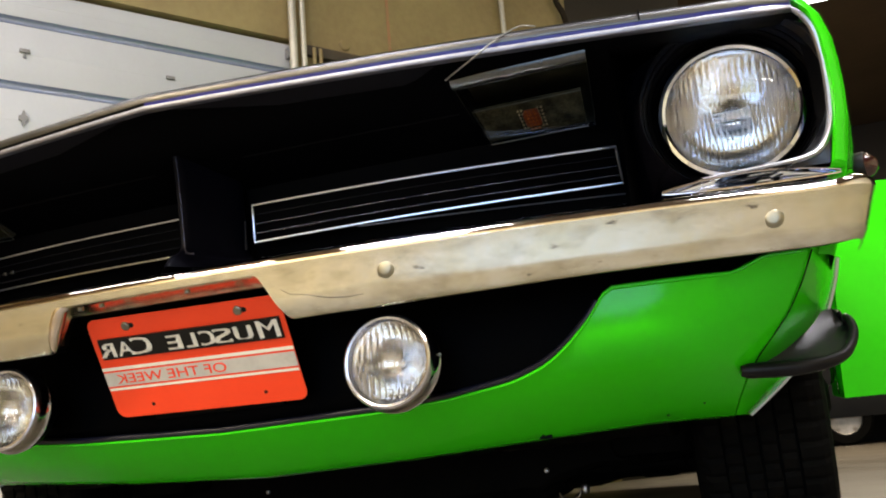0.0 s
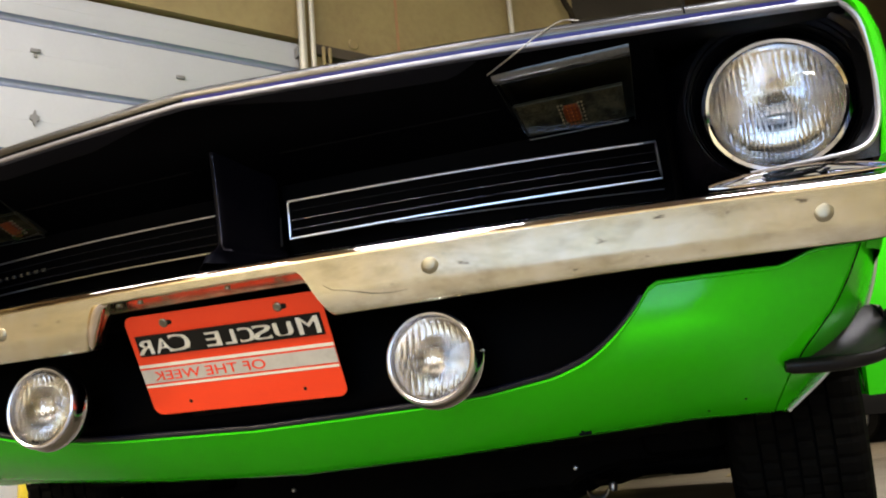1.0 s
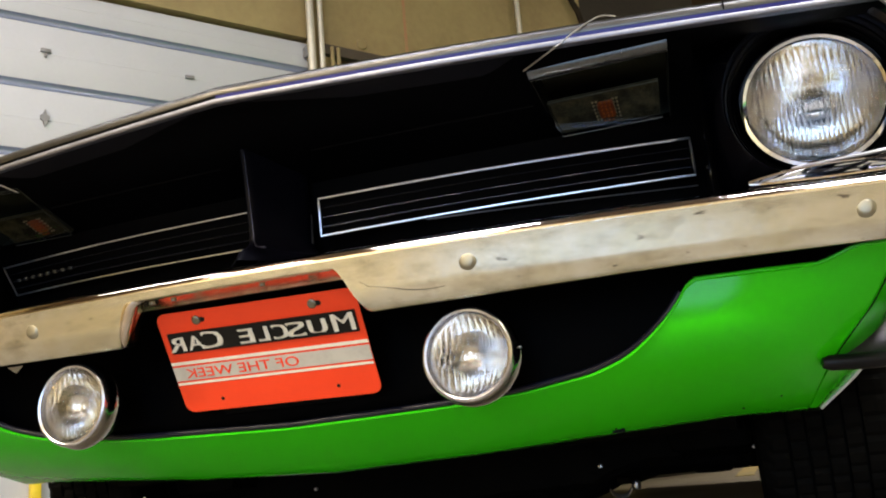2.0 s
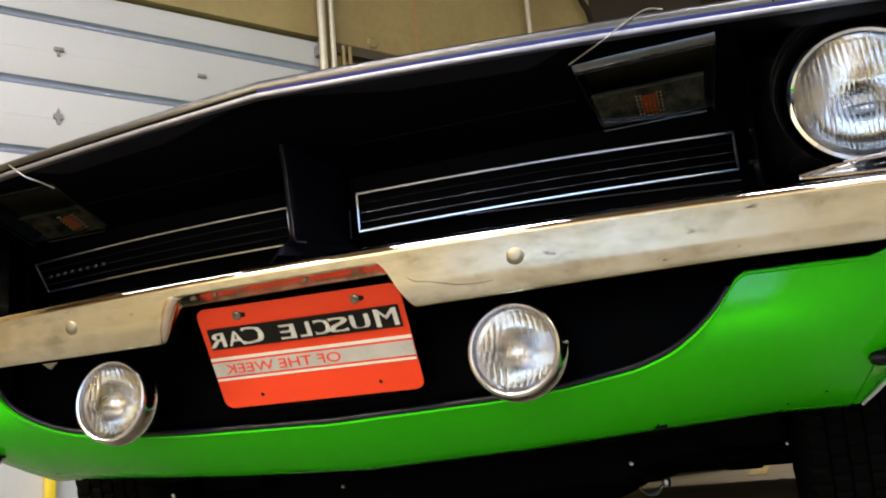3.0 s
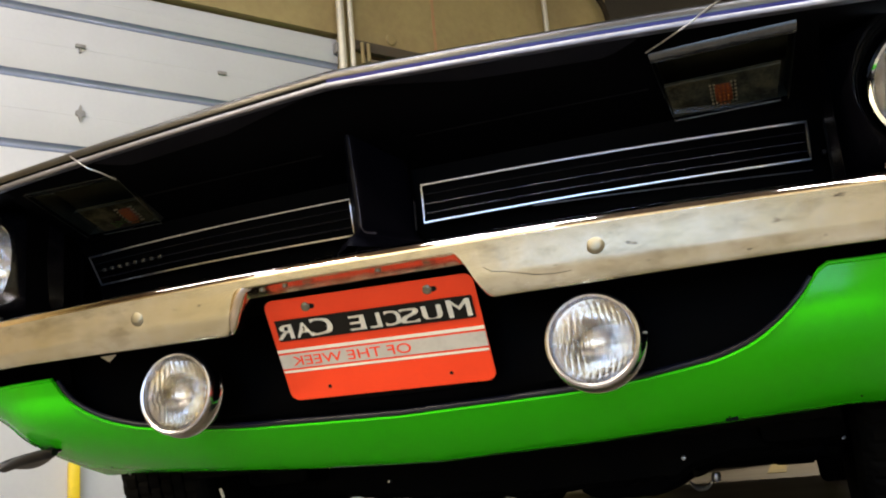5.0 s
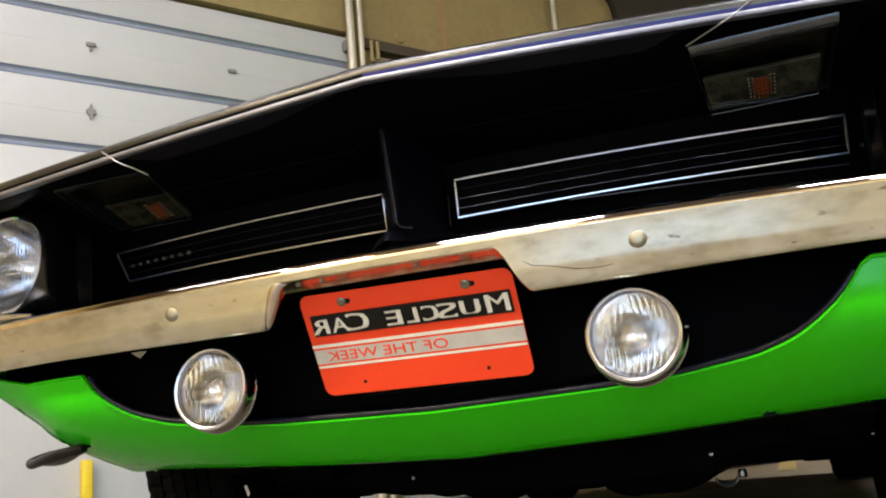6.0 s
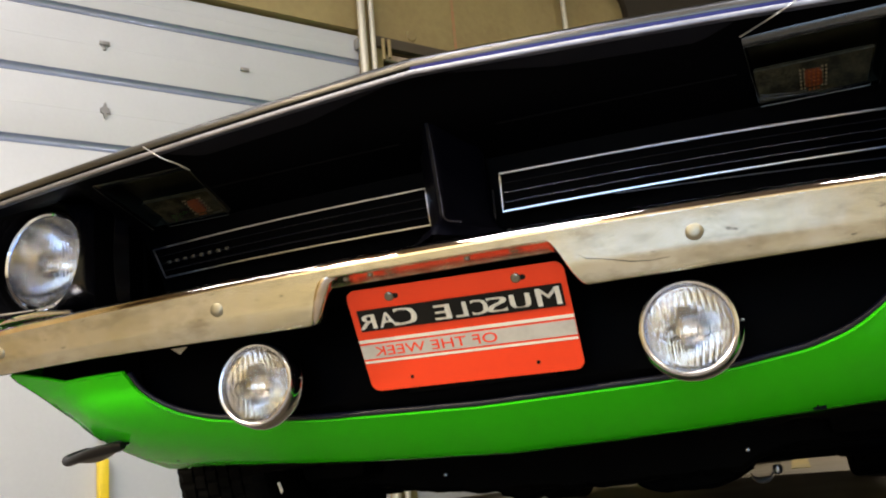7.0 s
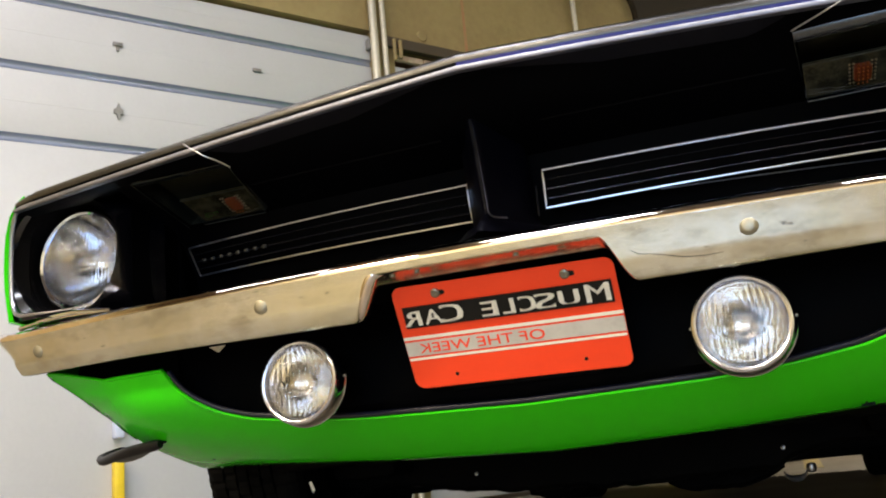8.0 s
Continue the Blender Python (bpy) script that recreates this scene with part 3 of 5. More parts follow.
part("divider_glint", tube(smooth_path(crest, 4), [0.0002 + 0.0011 * min(1.0, k / 22) ** 2 for k in range(29)], 8), material("glint_grey", (0.085, 0.085, 0.13), 0.4, 1, 0, (0.12, 0.12, 0.16), 30, 200, 0.4), car, "thin grey highlight modelled along the divider's front edge")

# bright frames with thin bars, one in each grille half
FRAME = ((0.058, 0.638), (0.588, 0.6420), (0.588, 0.5985), (0.056, 0.583))


def frame_point(u, v):
    """u from the centre outwards, v from the top down, in a right-hand grille half."""
    x = lerp(lerp(FRAME[0][0], FRAME[3][0], v), lerp(FRAME[1][0], FRAME[2][0], v), u)
    z = lerp(lerp(FRAME[0][1], FRAME[3][1], v), lerp(FRAME[1][1], FRAME[2][1], v), u)
    y = lerp(lerp(0.114, 0.121, v), lerp(0.173, 0.205, v), u) - 0.012 * math.sin(math.pi * u)
    return Vector((x, y - 0.004, z))


def grille_frame(s):
    flip = Matrix.Diagonal((s, 1, 1, 1))
    loop = [frame_point(u, 0) for u in spread(0, 1, 25)] + [frame_point(1, v) for v in spread(0.15, 0.85, 4)]
    loop += [frame_point(u, 1) for u in spread(1, 0, 25)] + [frame_point(0, v) for v in spread(0.85, 0.15, 4)]
    ob = part("grille_frame", tube([flip @ p for p in loop], 0.0019 if s > 0 else 0.0015, 8, cyclic=True), BRIGHT, car, "thin bright rectangular frame")
    # lit and unlit bars differ by colour: blue-bright right, near black elsewhere
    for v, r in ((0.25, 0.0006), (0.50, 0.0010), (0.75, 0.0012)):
        part("grille_bar", tube([flip @ frame_point(u, v) + Vector((0, 0.003, 0)) for u in spread(0.006, 0.994, 20)], r, 6), BARS if s > 0 and v > 0.3 else UNLIT_BARS, ob, "thin metal bar, its lit or unlit look in the colour")
    if s > 0:
        part("lower_bead", tube([flip @ frame_point(u, lerp(1.06, 1.30, (u - 0.3) / 0.7)) for u in spread(0.3, 1.0, 16)], 0.0008, 6), BRIGHT, ob, "thin bright bead below the frame")
        part("frame_screw", lathe([(0.0, -0.003), (0.003, -0.002), (0.004, 0.002)], 12, Matrix.Translation(frame_point(1.035, 0.85))), UNLIT_BARS, ob)
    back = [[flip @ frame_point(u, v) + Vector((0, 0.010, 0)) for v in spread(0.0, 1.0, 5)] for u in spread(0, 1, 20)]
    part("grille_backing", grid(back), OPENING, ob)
    post = [flip @ Vector((0.046, 0.108, z)) for z in spread(0.615, 0.572, 5)]
    # right edge is greyer: its glint is put into the colour
    part("recess_edge", tube(post, 0.0016, 6), SHEEN_GREY if s > 0 else OPENING, ob)
    return ob


sides(grille_frame)
badge = bmesh.new()
for k in range(8):
    p = frame_point(0.955 - 0.036 * k, 0.52)
    add_box(badge, (-p.x - 0.0038, p.y - 0.003, p.z - 0.0028), (-p.x + 0.0038, p.y + 0.001, p.z + 0.0028), 0.0008)
part("badge", badge, material("badge_grey", (0.003, 0.003, 0.0035), 0.45, 0.0, 0, (0.006, 0.006, 0.0065), 60, 200, 0.4), car, "row of small dark grey badge letters as plain bars")


# smoked parking lamps that hang in the slanted upper panel
def lamp_point(s, u, v, lift=0.0):
    """A point of the lamp's face: u from the inner to the outer end, v from the front back; lift stands proud of it."""
    x = lerp(lerp(0.412, 0.422, v), lerp(0.587, 0.570, v), u) - (0.010 if s < 0 else 0.0)
    return Vector((s * x, lerp(0.006, 0.137, v) - 0.34 * lift, lerp(0.7215, 0.673, v) - 0.94 * lift))


RIBBED = material("ribbed_olive", (0.030, 0.023, 0.012), 0.25, 0.3, 0.0, (0.115, 0.098, 0.056), 45, 260, 0.5, spec=0.3)
AMBER_DOT = material("amber_prism", (0.45, 0.14, 0.04), 0.25, 0, 0, (0.34, 0.09, 0.03), 300, 700, 0.4)
PRISM_DOT = material("cream_prism", (0.26, 0.21, 0.13), 0.3, 0, 0, (0.40, 0.30, 0.18), 300, 700, 0.4)
PRISM = material("lamp_prism", (0.15, 0.145, 0.125), 0.22, 0.2, 0.0, (0.07, 0.06, 0.04), 40, 200, 0.4)
CLEAR_EDGE = material("clear_edge", (0.022, 0.023, 0.022), 0.10, 0, 0.6, (0.04, 0.04, 0.036), 30, 200, 0.4)


def parking_lamp(s):
    us = spread(0, 1, 13)
    u0, u1, v0, bulb_u = (0.02, 0.92, 0.52, 0.47) if s > 0 else (0.03, 0.80, 0.53, 0.28)
    bm = bmesh.new()
    deep = [lamp_point(s, u, v, -0.030) for u, v in ((0, 0.05), (1, 0.05), (1, 1.1), (0, 1.1))]
    rim = [lamp_point(s, u, v, 0.001) for u, v in ((0, 0), (1, 0), (1, 1), (0, 1))]
    a, b = [bm.verts.new(p) for p in deep], [bm.verts.new(p) for p in rim]
    bm.faces.new(a)
    for k in range(4):
        bm.faces.new((a[k], a[(k + 1) % 4], b[(k + 1) % 4], b[k]))
    ob = part("parking_lamp", bm, LAMP_BACK, car, "smoked rectangular parking lamp in a deep housing", smooth=False)
    glass = part("lens", grid([[lamp_point(s, u, v, 0.006 + 0.003 * math.sin(math.pi * v) ** 0.5) for u in us] for v in spread(0, 0.985, 13)]), SMOKE, ob, "smoked clear lens")
    if glass.data.polygons[0].normal.z > 0:
        glass.data.flip_normals()
    glass.visible_shadow = False
    roll = [[lamp_point(s, u, -0.01 + 0.085 * (1 - math.cos(a)), (0.0115 if s > 0 else 0.0045) * math.sin(a)) for a in spread(0.0, math.pi * 0.62, 10)] for u in us]
    part("lens_edge", grid(roll), CLEAR_EDGE, ob, "light-catching rolled front edge")
    outline = [lamp_point(s, u, v, 0.0075) for u, v in [(0, v) for v in spread(0.62, 0.02, 6)] + [(u, 0.02) for u in spread(0.1, 0.9, 6)] + [(1, v) for v in spread(0.02, 1, 6)]]
    part("lens_border", tube(outline, 0.0005, 6), LAMP_BACK, ob, "faint moulded border of the lens")
    frame_ = [lamp_point(s, u, v, 0.003) for u, v in ((u0, v0 - 0.01), (u1, v0 - 0.01), (u1 + 0.015, 1.03), (u0 - 0.01, 1.03))]
    part("inner_frame", tube(frame_, 0.0009, 6, cyclic=True), PRISM if s > 0 else LAMP_BACK, ob, "thin frame round the ribbed part")
    ribs = []
    for k in range(41):
        v = lerp(v0, 1.025, k / 40)
        ribs.append([lamp_point(s, u, v, -0.003 + 0.0022 * (k % 2)) for u in (u0, u1)])
    part("ribbed_insert", grid(ribs), RIBBED, ob, "dull brown ribbed insert", smooth=False)
    turn = pose(0, 0, 0, 70, 0, 0)
    bulb = slab(round_rect(0.021, 0.030, 0.005), 0.006, Matrix.Translation(lamp_point(s, bulb_u, 0.77, 0.004)) @ turn)
    part("bulb", bulb, AMBER, ob, "amber bulb behind the ribs", smooth=False)
    for du in (-0.100, -0.070, -0.035, 0.0, 0.035, 0.070, 0.100):
        for k in range(6):
            at = lamp_point(s, bulb_u + du, 0.64 + 0.052 * k, 0.0015 if abs(du) > 0.05 else 0.0052)
            part("reflex_dot", lathe([(0.0, -0.0016), (0.0012, -0.001), (0.0016, 0.001)], 8, Matrix.Translation(at) @ turn), PRISM_DOT if abs(du) > 0.05 else AMBER_DOT, ob)
    return ob


sides(parking_lamp)


# thin wires that run from the hood down to the parking lamps
def lanyard(s):
    run = ((0.532, -0.004, 0.7578), (0.5125, -0.016, 0.7568), (0.485, -0.0385, 0.7340), (0.4638, -0.0430, 0.7195), (0.4105, -0.006, 0.7130))
    if s < 0:
        run = ((0.4445, -0.0385, 0.7400), (0.418, -0.0475, 0.721), (0.404, -0.0465, 0.711), (0.390, -0.035, 0.704), (0.380, -0.015, 0.697))
    pts = smooth_path([(s * x, y, z) for x, y, z in run])
    part("lanyard", tube(pts, 0.0010, 7), WIRE, car, "thin braided hood wire")


sides(lanyard)


# headlamps
HEAD, HEAD_R = Vector((0.743, 0.083, 0.633)), 0.0846


def head_zone(x, z):
    """Flute height, pitch, shift and prism tilt of a headlamp lens, by place on it (in radii)."""
    if abs(x) > 0.5:
        return (0.0015, 0.0062, 0.0, 0.03 * math.copysign(1, z))
    if z > 0.16:
        return (0.0009, 0.0070, 0.0, 0.10)
    if z > 0.02:
        return (0.0017, 0.0056, 0.0, -0.16)
    if z > -0.12:
        return (0.0017, 0.0056, 0.5, 0.12)
    if z > -0.55:
        return (0.0013, 0.0070, 0.5, -0.05)
    return (0.0019, 0.0054, 0.25, 0.14)


def fog_zone(x, z):
    """The same for a fog lamp's lens."""
    if z > 0.30:
        return (0.0005, 0.0078, 0.0, 0.07)
    if z > 0.02:
        return (0.0008, 0.0078, 0.0, -0.12)
    if z > -0.20:
        return (0.0009, 0.0078, 0.5, 0.12)
    return (0.0009, 0.0078, 0.0, -0.04)


def fluted_lens(radius, dome, thick, zone, blank=0.9):
    """A round pressed-glass lens facing -y, with a smooth front; flutes and prisms in zones on its inner face."""
    count = 2 * int(radius / 0.0056 * 8)
    front, back = [], []
    for i in range(count + 1):
        x = radius * 0.9995 * (2 * i / count - 1)
        half = math.sqrt(max(radius * radius - x * x, 1e-9))
        fr, bk = [], []
        for k in range(65):
            z = half * math.sin(math.pi / 2 * (2 * k / 64 - 1))
            q = math.hypot(x, z) / radius
            d = -dome * (1 - q * q)
            high, pitch, shift, tilt = zone(x / radius, z / radius)
            fade = max(0.0, min(1.0, (blank - q) / 0.03))
            ripple = high * fade * abs(math.sin(math.pi * (x / pitch + shift)))
            fr.append((x, d, z))
            bk.append((x, d + thick + ripple + tilt * fade * 0.2 * (z - radius * round(4 * z / radius) / 4), z))
        front.append(fr)
        back.append(bk)
    bm = bmesh.new()
    add_grid(bm, front)
    add_grid(bm, back)
    bmesh.ops.remove_doubles(bm, verts=bm.verts[:], dist=1e-6)
    return bm


def ribbed_bowl(radius, near, depth, rib, pitch):
    """A bowl open to -y whose silvered face is pressed into upright ribs, in two shifted bands."""
    count = 2 * int(radius / pitch * 8)
    rows = []
    for i in range(count + 1):
        x = radius * 0.9995 * (2 * i / count - 1)
        half = math.sqrt(max(radius * radius - x * x, 1e-9))
        row = []
        for k in range(41):
            z = half * math.sin(math.pi / 2 * (2 * k / 40 - 1))
            q = math.hypot(x, z) / radius
            fade = max(0.0, min(1.0, (0.95 - q) / 0.05))
            shift = 0.5 if -0.18 < z / radius < 0.08 else 0.0
            row.append((x, near + depth * (1 - q * q) + rib * fade * abs(math.sin(math.pi * (x / pitch + shift))), z))
        rows.append(row)
    bm = grid(rows)
    bmesh.ops.remove_doubles(bm, verts=bm.verts[:], dist=1e-6)
    return bm


def sealed_beam(name, parent, m, radius, dome, words):
    ob = part(name, lathe([(radius * 1.06, 0.012), (radius * 1.085, 0.002), (radius * 1.06, -0.004), (radius * 1.005, -0.0055), (radius * 0.965, -0.003), (radius * 0.95, 0.006), (radius * 0.98, 0.014)], 56, m),
              RING, parent, words)
    bm = fluted_lens(radius * 0.97, dome, 0.004, head_zone)
    bm.transform(m)
    glass = part("lens", bm, GLASS, ob, "fluted clear glass lens")
    glass.visible_shadow = False
    depth = radius * 0.95
    part("reflector", lathe([(radius * 0.96 * t, 0.008 + depth * (1 - t * t)) for t in spread(0, 1, 16)], 48, m), REFLECTOR, ob, "silvered bowl reflector")
    part("bulb_shield", lathe([(0.0, -0.008), (radius * 0.07, -0.006), (radius * 0.11, -0.001), (radius * 0.11, 0.004), (0.0, 0.006)], 20, m @ Matrix.Translation((0, 0.030, -radius * 0.16)) @ Matrix.Diagonal((1.9, 1, 0.7, 1))), CHROME, ob, "small bright bulb shield")
    return ob


def headlamp(s):
    centre = Vector((s * HEAD.x, HEAD.y, HEAD.z))
    m = Matrix.Translation(centre) @ pose(0, 0, 0, -2.0, 0, 0)
    lamp = sealed_beam("headlamp", car, m, HEAD_R * 0.965, 0.016, "round sealed-beam headlamp with a chrome ring")
    ribs = [(HEAD_R * 1.04, 0.016)]
    for k in range(5):
        r = HEAD_R * (1.05 + 0.05 * k)
        ribs += [(r, 0.012 - 0.010 * k), (r + 0.002, 0.008 - 0.010 * k), (r + 0.003, 0.010 - 0.010 * k)]
    part("bucket", lathe(ribs, 56, Matrix.Translation(centre)), SATIN, lamp, "ribbed black lamp bucket")


sides(headlamp)


# black headlamp surround, with the rim that runs round it into the fender
RIM = [(0.600, 0.728), (0.70, 0.727), (0.78, 0.725), (0.815, 0.722), (0.832, 0.714), (0.843, 0.698), (0.848, 0.672), (0.849, 0.645), (0.848, 0.612), (0.844, 0.580), (0.833, 0.555), (0.815, 0.541), (0.78, 0.536), (0.70, 0.534), (0.62, 0.534)]


def lamp_surround(s):
    """A plate between the round lamp hole and the fender's rim."""
    n = 56
    hole, edge = [], []
    for k in range(n):
        a = math.tau * k / n
        c, d = math.cos(a), math.sin(a)
        hole.append(Vector((HEAD.x + HEAD_R * 1.25 * c, 0.045, HEAD.z + HEAD_R * 1.25 * d)))
        far = 1.0 / max(abs(c) / (0.106 if c > 0 else 0.135), abs(d) / (0.093 if d > 0 else 0.098))
        x, z = HEAD.x + far * c, HEAD.z + far * d
        if c > 0 and d > 0:
            x, z = min(x, 0.849), min(z, 0.724)
            over = max(0.0, (x - 0.815) / 0.034 + (z - 0.69) / 0.034 - 1.25)
            x, z = x - 0.016 * over, z - 0.016 * over
        y = 0.040 if c > -0.3 else lerp(0.040, 0.13, min(1.0, (-c - 0.3) / 0.5))
        edge.append(Vector((x, y, z)))
    rows = [[Vector((s * p.x, p.y, p.z)) for p in (h, h.lerp(e, 0.35) + Vector((0, -0.006, 0)), e)] for h, e in zip(hole, edge)]
    part("lamp_surround", grid(rows, cyclic=True), BLACK, car, "black headlamp surround")
    rim = [Vector((s * x, 0.012 + 0.5 * max(0.0, x - 0.80), z)) for x, z in RIM[2:-1]]
    rim = smooth_path(rim)
    part("rim_moulding", tube(rim, [0.0040 * min(1.0, 0.25 + 0.05 * min(k, len(rim) - 1 - k)) for k in range(len(rim))], 8), RIM_GREY, car, "grey metal moulding round the headlamp opening")


sides(lamp_surround)


# fenders
OUTER = [(0.748, 0.826), (0.738, 0.842), (0.715, 0.857), (0.685, 0.865), (0.655, 0.8675), (0.62, 0.868), (0.59, 0.866), (0.56, 0.861), (0.534, 0.856), (0.529, 0.855), (0.50, 0.850), (0.47, 0.842), (0.445, 0.832)]


def fender(s):
    rows = []
    # front edge rolled inwards to the rim, then the side going back
    for z, x in OUTER:
        inner = x - 0.018 if z > 0.53 else x - 0.012
        zz = z if z < 0.73 else z - 0.006
        back = x + (0.040 if z > 0.55 else 0.004)
        if z < 0.53:
            rows.append([(s * (x - 0.02), 0.105, zz), (s * (x - 0.015), 0.11, zz), (s * (x - 0.010), 0.115, z), (s * (x - 0.004), 0.125, z), (s * x, 0.14, z), (s * lerp(x, back, 0.4), 0.22, z + 0.001), (s * lerp(x, back, 0.65), 0.36, z + 0.003)])
            continue
        rows.append([(s * inner, 0.034, zz), (s * (inner + 0.003), 0.026, zz), (s * (x - 0.008), 0.032, z), (s * (x - 0.001), 0.046, z), (s * lerp(x, back, 0.05), 0.075, z), (s * lerp(x, back, 0.4), 0.20, z + 0.001),
                     (s * lerp(x, back, 0.65), 0.36, z + 0.003)])
    ob = part("fender", grid(rows), GREEN, car, "bright green front fender")
    part("fender_return", grid([[(s * (x - 0.0165), 0.0330, z), (s * (x - 0.022), 0.045, z), (s * (x - 0.034), 0.062, z)] for z, x in OUTER if z > 0.545]), SATIN, ob, "black inner return of the fender edge")
    # upper run over the wheel
    rows = []
    for y in spread(0.36, 1.28, 20):
        arch = 0.42 + math.sqrt(max(0.0, 0.40 ** 2 - (y - 0.84) ** 2)) * 0.8
        col = []
        for t in spread(0, 1, 10):
            z = lerp(0.75 + 0.03 * (y - 0.36), max(arch, 0.486 if y < 0.6 else 0.40) if y < 1.2 else 0.315, t)
            x = 0.826 + (0.024 + 0.030 * max(0.0, min(1.0, (y - 0.8) / 0.4))) * math.sin(min(1.0, t * 2.2) * math.pi / 2)
            col.append((s * (x if t else 0.815), y, z))
        rows.append(col)
    part("wheel_arch", grid(rows), GREEN, ob)
    # lower corner between front panel and wheel opening
    rows = []
    for z in spread(0.482, 0.274, 14):
        t = (0.482 - z) / 0.208
        xs_ = seam_x(min(z, 0.447)) + 0.12 * max(0.0, z - 0.447)
        a = Vector((xs_, valance_y(xs_, z), z))
        c = Vector((arch_x(z), lerp(0.37, 0.415, t), z))
        b = (a + c) / 2 + Vector((lerp(0.012, 0.008, t), -0.035, 0))
        rows.append([(s * p.x, p.y, p.z) for p in ((1 - u) ** 2 * a + 2 * u * (1 - u) * b + u * u * c for u in spread(0, 1, 9))])
    bm = shell(rows, 0.004)
    part("fender_corner", bm, GREEN, ob, "green lower fender corner ahead of the wheel")
    pts = [(s * (arch_x(z) + 0.001), lerp(0.372, 0.417, (0.482 - z) / 0.208), z) for z in spread(0.482, 0.275, 16)]
    part("arch_moulding", tube(pts, 0.0045, 8), BRIGHT, ob, "thin bright wheel-opening moulding")
    seam = [(s * (seam_x(z) + 0.001), valance_y(seam_x(z), z) + 0.0004, z) for z in spread(0.446, 0.330, 12)]
    part("panel_gap", tube(seam, 0.0010, 6), SATIN, ob, "dark panel gap")


sides(fender)

# green front panel below the bumper, with the wide black opening
xs = spread(-1, 1, 141)
rows, behind = [], []
for q in xs:
    x0 = q * 0.805
    top, low = mouth_z(x0), along(BOTTOM, abs(x0))
    col = []
    for t in spread(0, 1, 10):
        z = lerp(low, top, t)
        limit = seam_x(z) - 0.0025
        x = max(-limit, min(limit, x0))
        y = valance_y(x, z)
        col.append((x, y, z))
    bottom = col[0]
    turned = [(bottom[0], bottom[1] + 0.05, bottom[2] + 0.004), (bottom[0], bottom[1] + 0.016, bottom[2] - 0.002), (bottom[0], bottom[1] + 0.005, bottom[2])]
    edge = col[-1]
    lip = [(edge[0], edge[1] - 0.0030, edge[2] + 0.0012), (edge[0], edge[1] - 0.0034, edge[2] + 0.0036), (edge[0], edge[1] - 0.0012, edge[2] + 0.0056), (edge[0], edge[1] + 0.004, edge[2] + 0.0060)]
    rows.append(turned + col + lip)
    behind.append([lip[-1], (edge[0], edge[1] + 0.022, edge[2] + 0.004), (edge[0], edge[1] + 0.045, edge[2] - 0.01), (edge[0], edge[1] + 0.047, 0.50 if 0.575 < abs(edge[0]) < 0.775 else edge[2] - 0.012)])
part("front_valance", grid(rows), GREEN, car, "bright green lower front panel with rolled edges")
# black sheet: shade of the gap under the bumper put into the colour
part("valance_lip", grid(behind), OPENING, car, "inner return, black for the shaded gap under the bumper")
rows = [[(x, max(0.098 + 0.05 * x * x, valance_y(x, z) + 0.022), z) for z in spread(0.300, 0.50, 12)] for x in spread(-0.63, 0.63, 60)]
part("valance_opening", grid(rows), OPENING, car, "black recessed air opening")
seal = [(x, valance_y(x, mouth_z(x) + 0.006) + 0.007, mouth_z(x) + 0.0088) for x in spread(-0.555, 0.555, 80)]
part("opening_seal", tube(seal, 0.0044, 10), material("rubber_seal", (0.006, 0.006, 0.014), 0.4, 0, 0.0, (0.009, 0.009, 0.020), 30, 200, 0.4, spec=0.3), car, "dark rubber seal along the opening")
part("tow_slot", box((0.424, valance_y(0.434, 0.268) - 0.002, 0.2640), (0.441, valance_y(0.434, 0.268) + 0.004, 0.2695), 0.0), SATIN, car, "dark slot in the panel's lower edge")
for x, z in ((0.60, 0.281), (0.65, 0.292), (-0.60, 0.285), (0.43, 0.270)):
    part("screw_hole", lathe([(0.0, -0.0012), (0.0016, -0.0008), (0.0019, 0.003)], 10, Matrix.Translation((x, valance_y(x, z), z))), SATIN, car)
# flat white piece stands in for a bright reflection
part("valance_glint", slab([(-0.505, 0.4540), (-0.477, 0.4540), (-0.489, 0.4440)], 0.004, Matrix.Translation((0, 0.097, 0))), PLATE_WHITE, car, "small white three-cornered glint painted under the bumper", smooth=False)


# bumper
def bumper_low(x):
    x = abs(x)
    if x < 0.150:
        return 0.4915
    if x < 0.190:
        t = (x - 0.150) / 0.040
        return lerp(0.4915, 0.4375, t * t * (3 - 2 * t))
    return along([(0.19, 0.4375), (0.30, 0.4385), (0.57, 0.4435), (0.80, 0.4445), (0.86, 0.447), (0.9, 0.452)], x)


def bumper_profile(z):
    """How far the face stands back at a height."""
    return along([(0.435, 0.0300), (0.440, 0.0255), (0.447, 0.0195), (0.458, 0.0125), (0.475, 0.0082), (0.490, 0.0043), (0.5005, 0.0008), (0.5020, 0.0009), (0.5040, 0.0012), (0.5065, 0.0019), (0.5087, 0.0032), (0.5107, 0.0050), (0.5125, 0.0074), (0.5140, 0.0105), (0.5152, 0.0142), (0.5160, 0.0190), (0.5165, 0.026)], z)


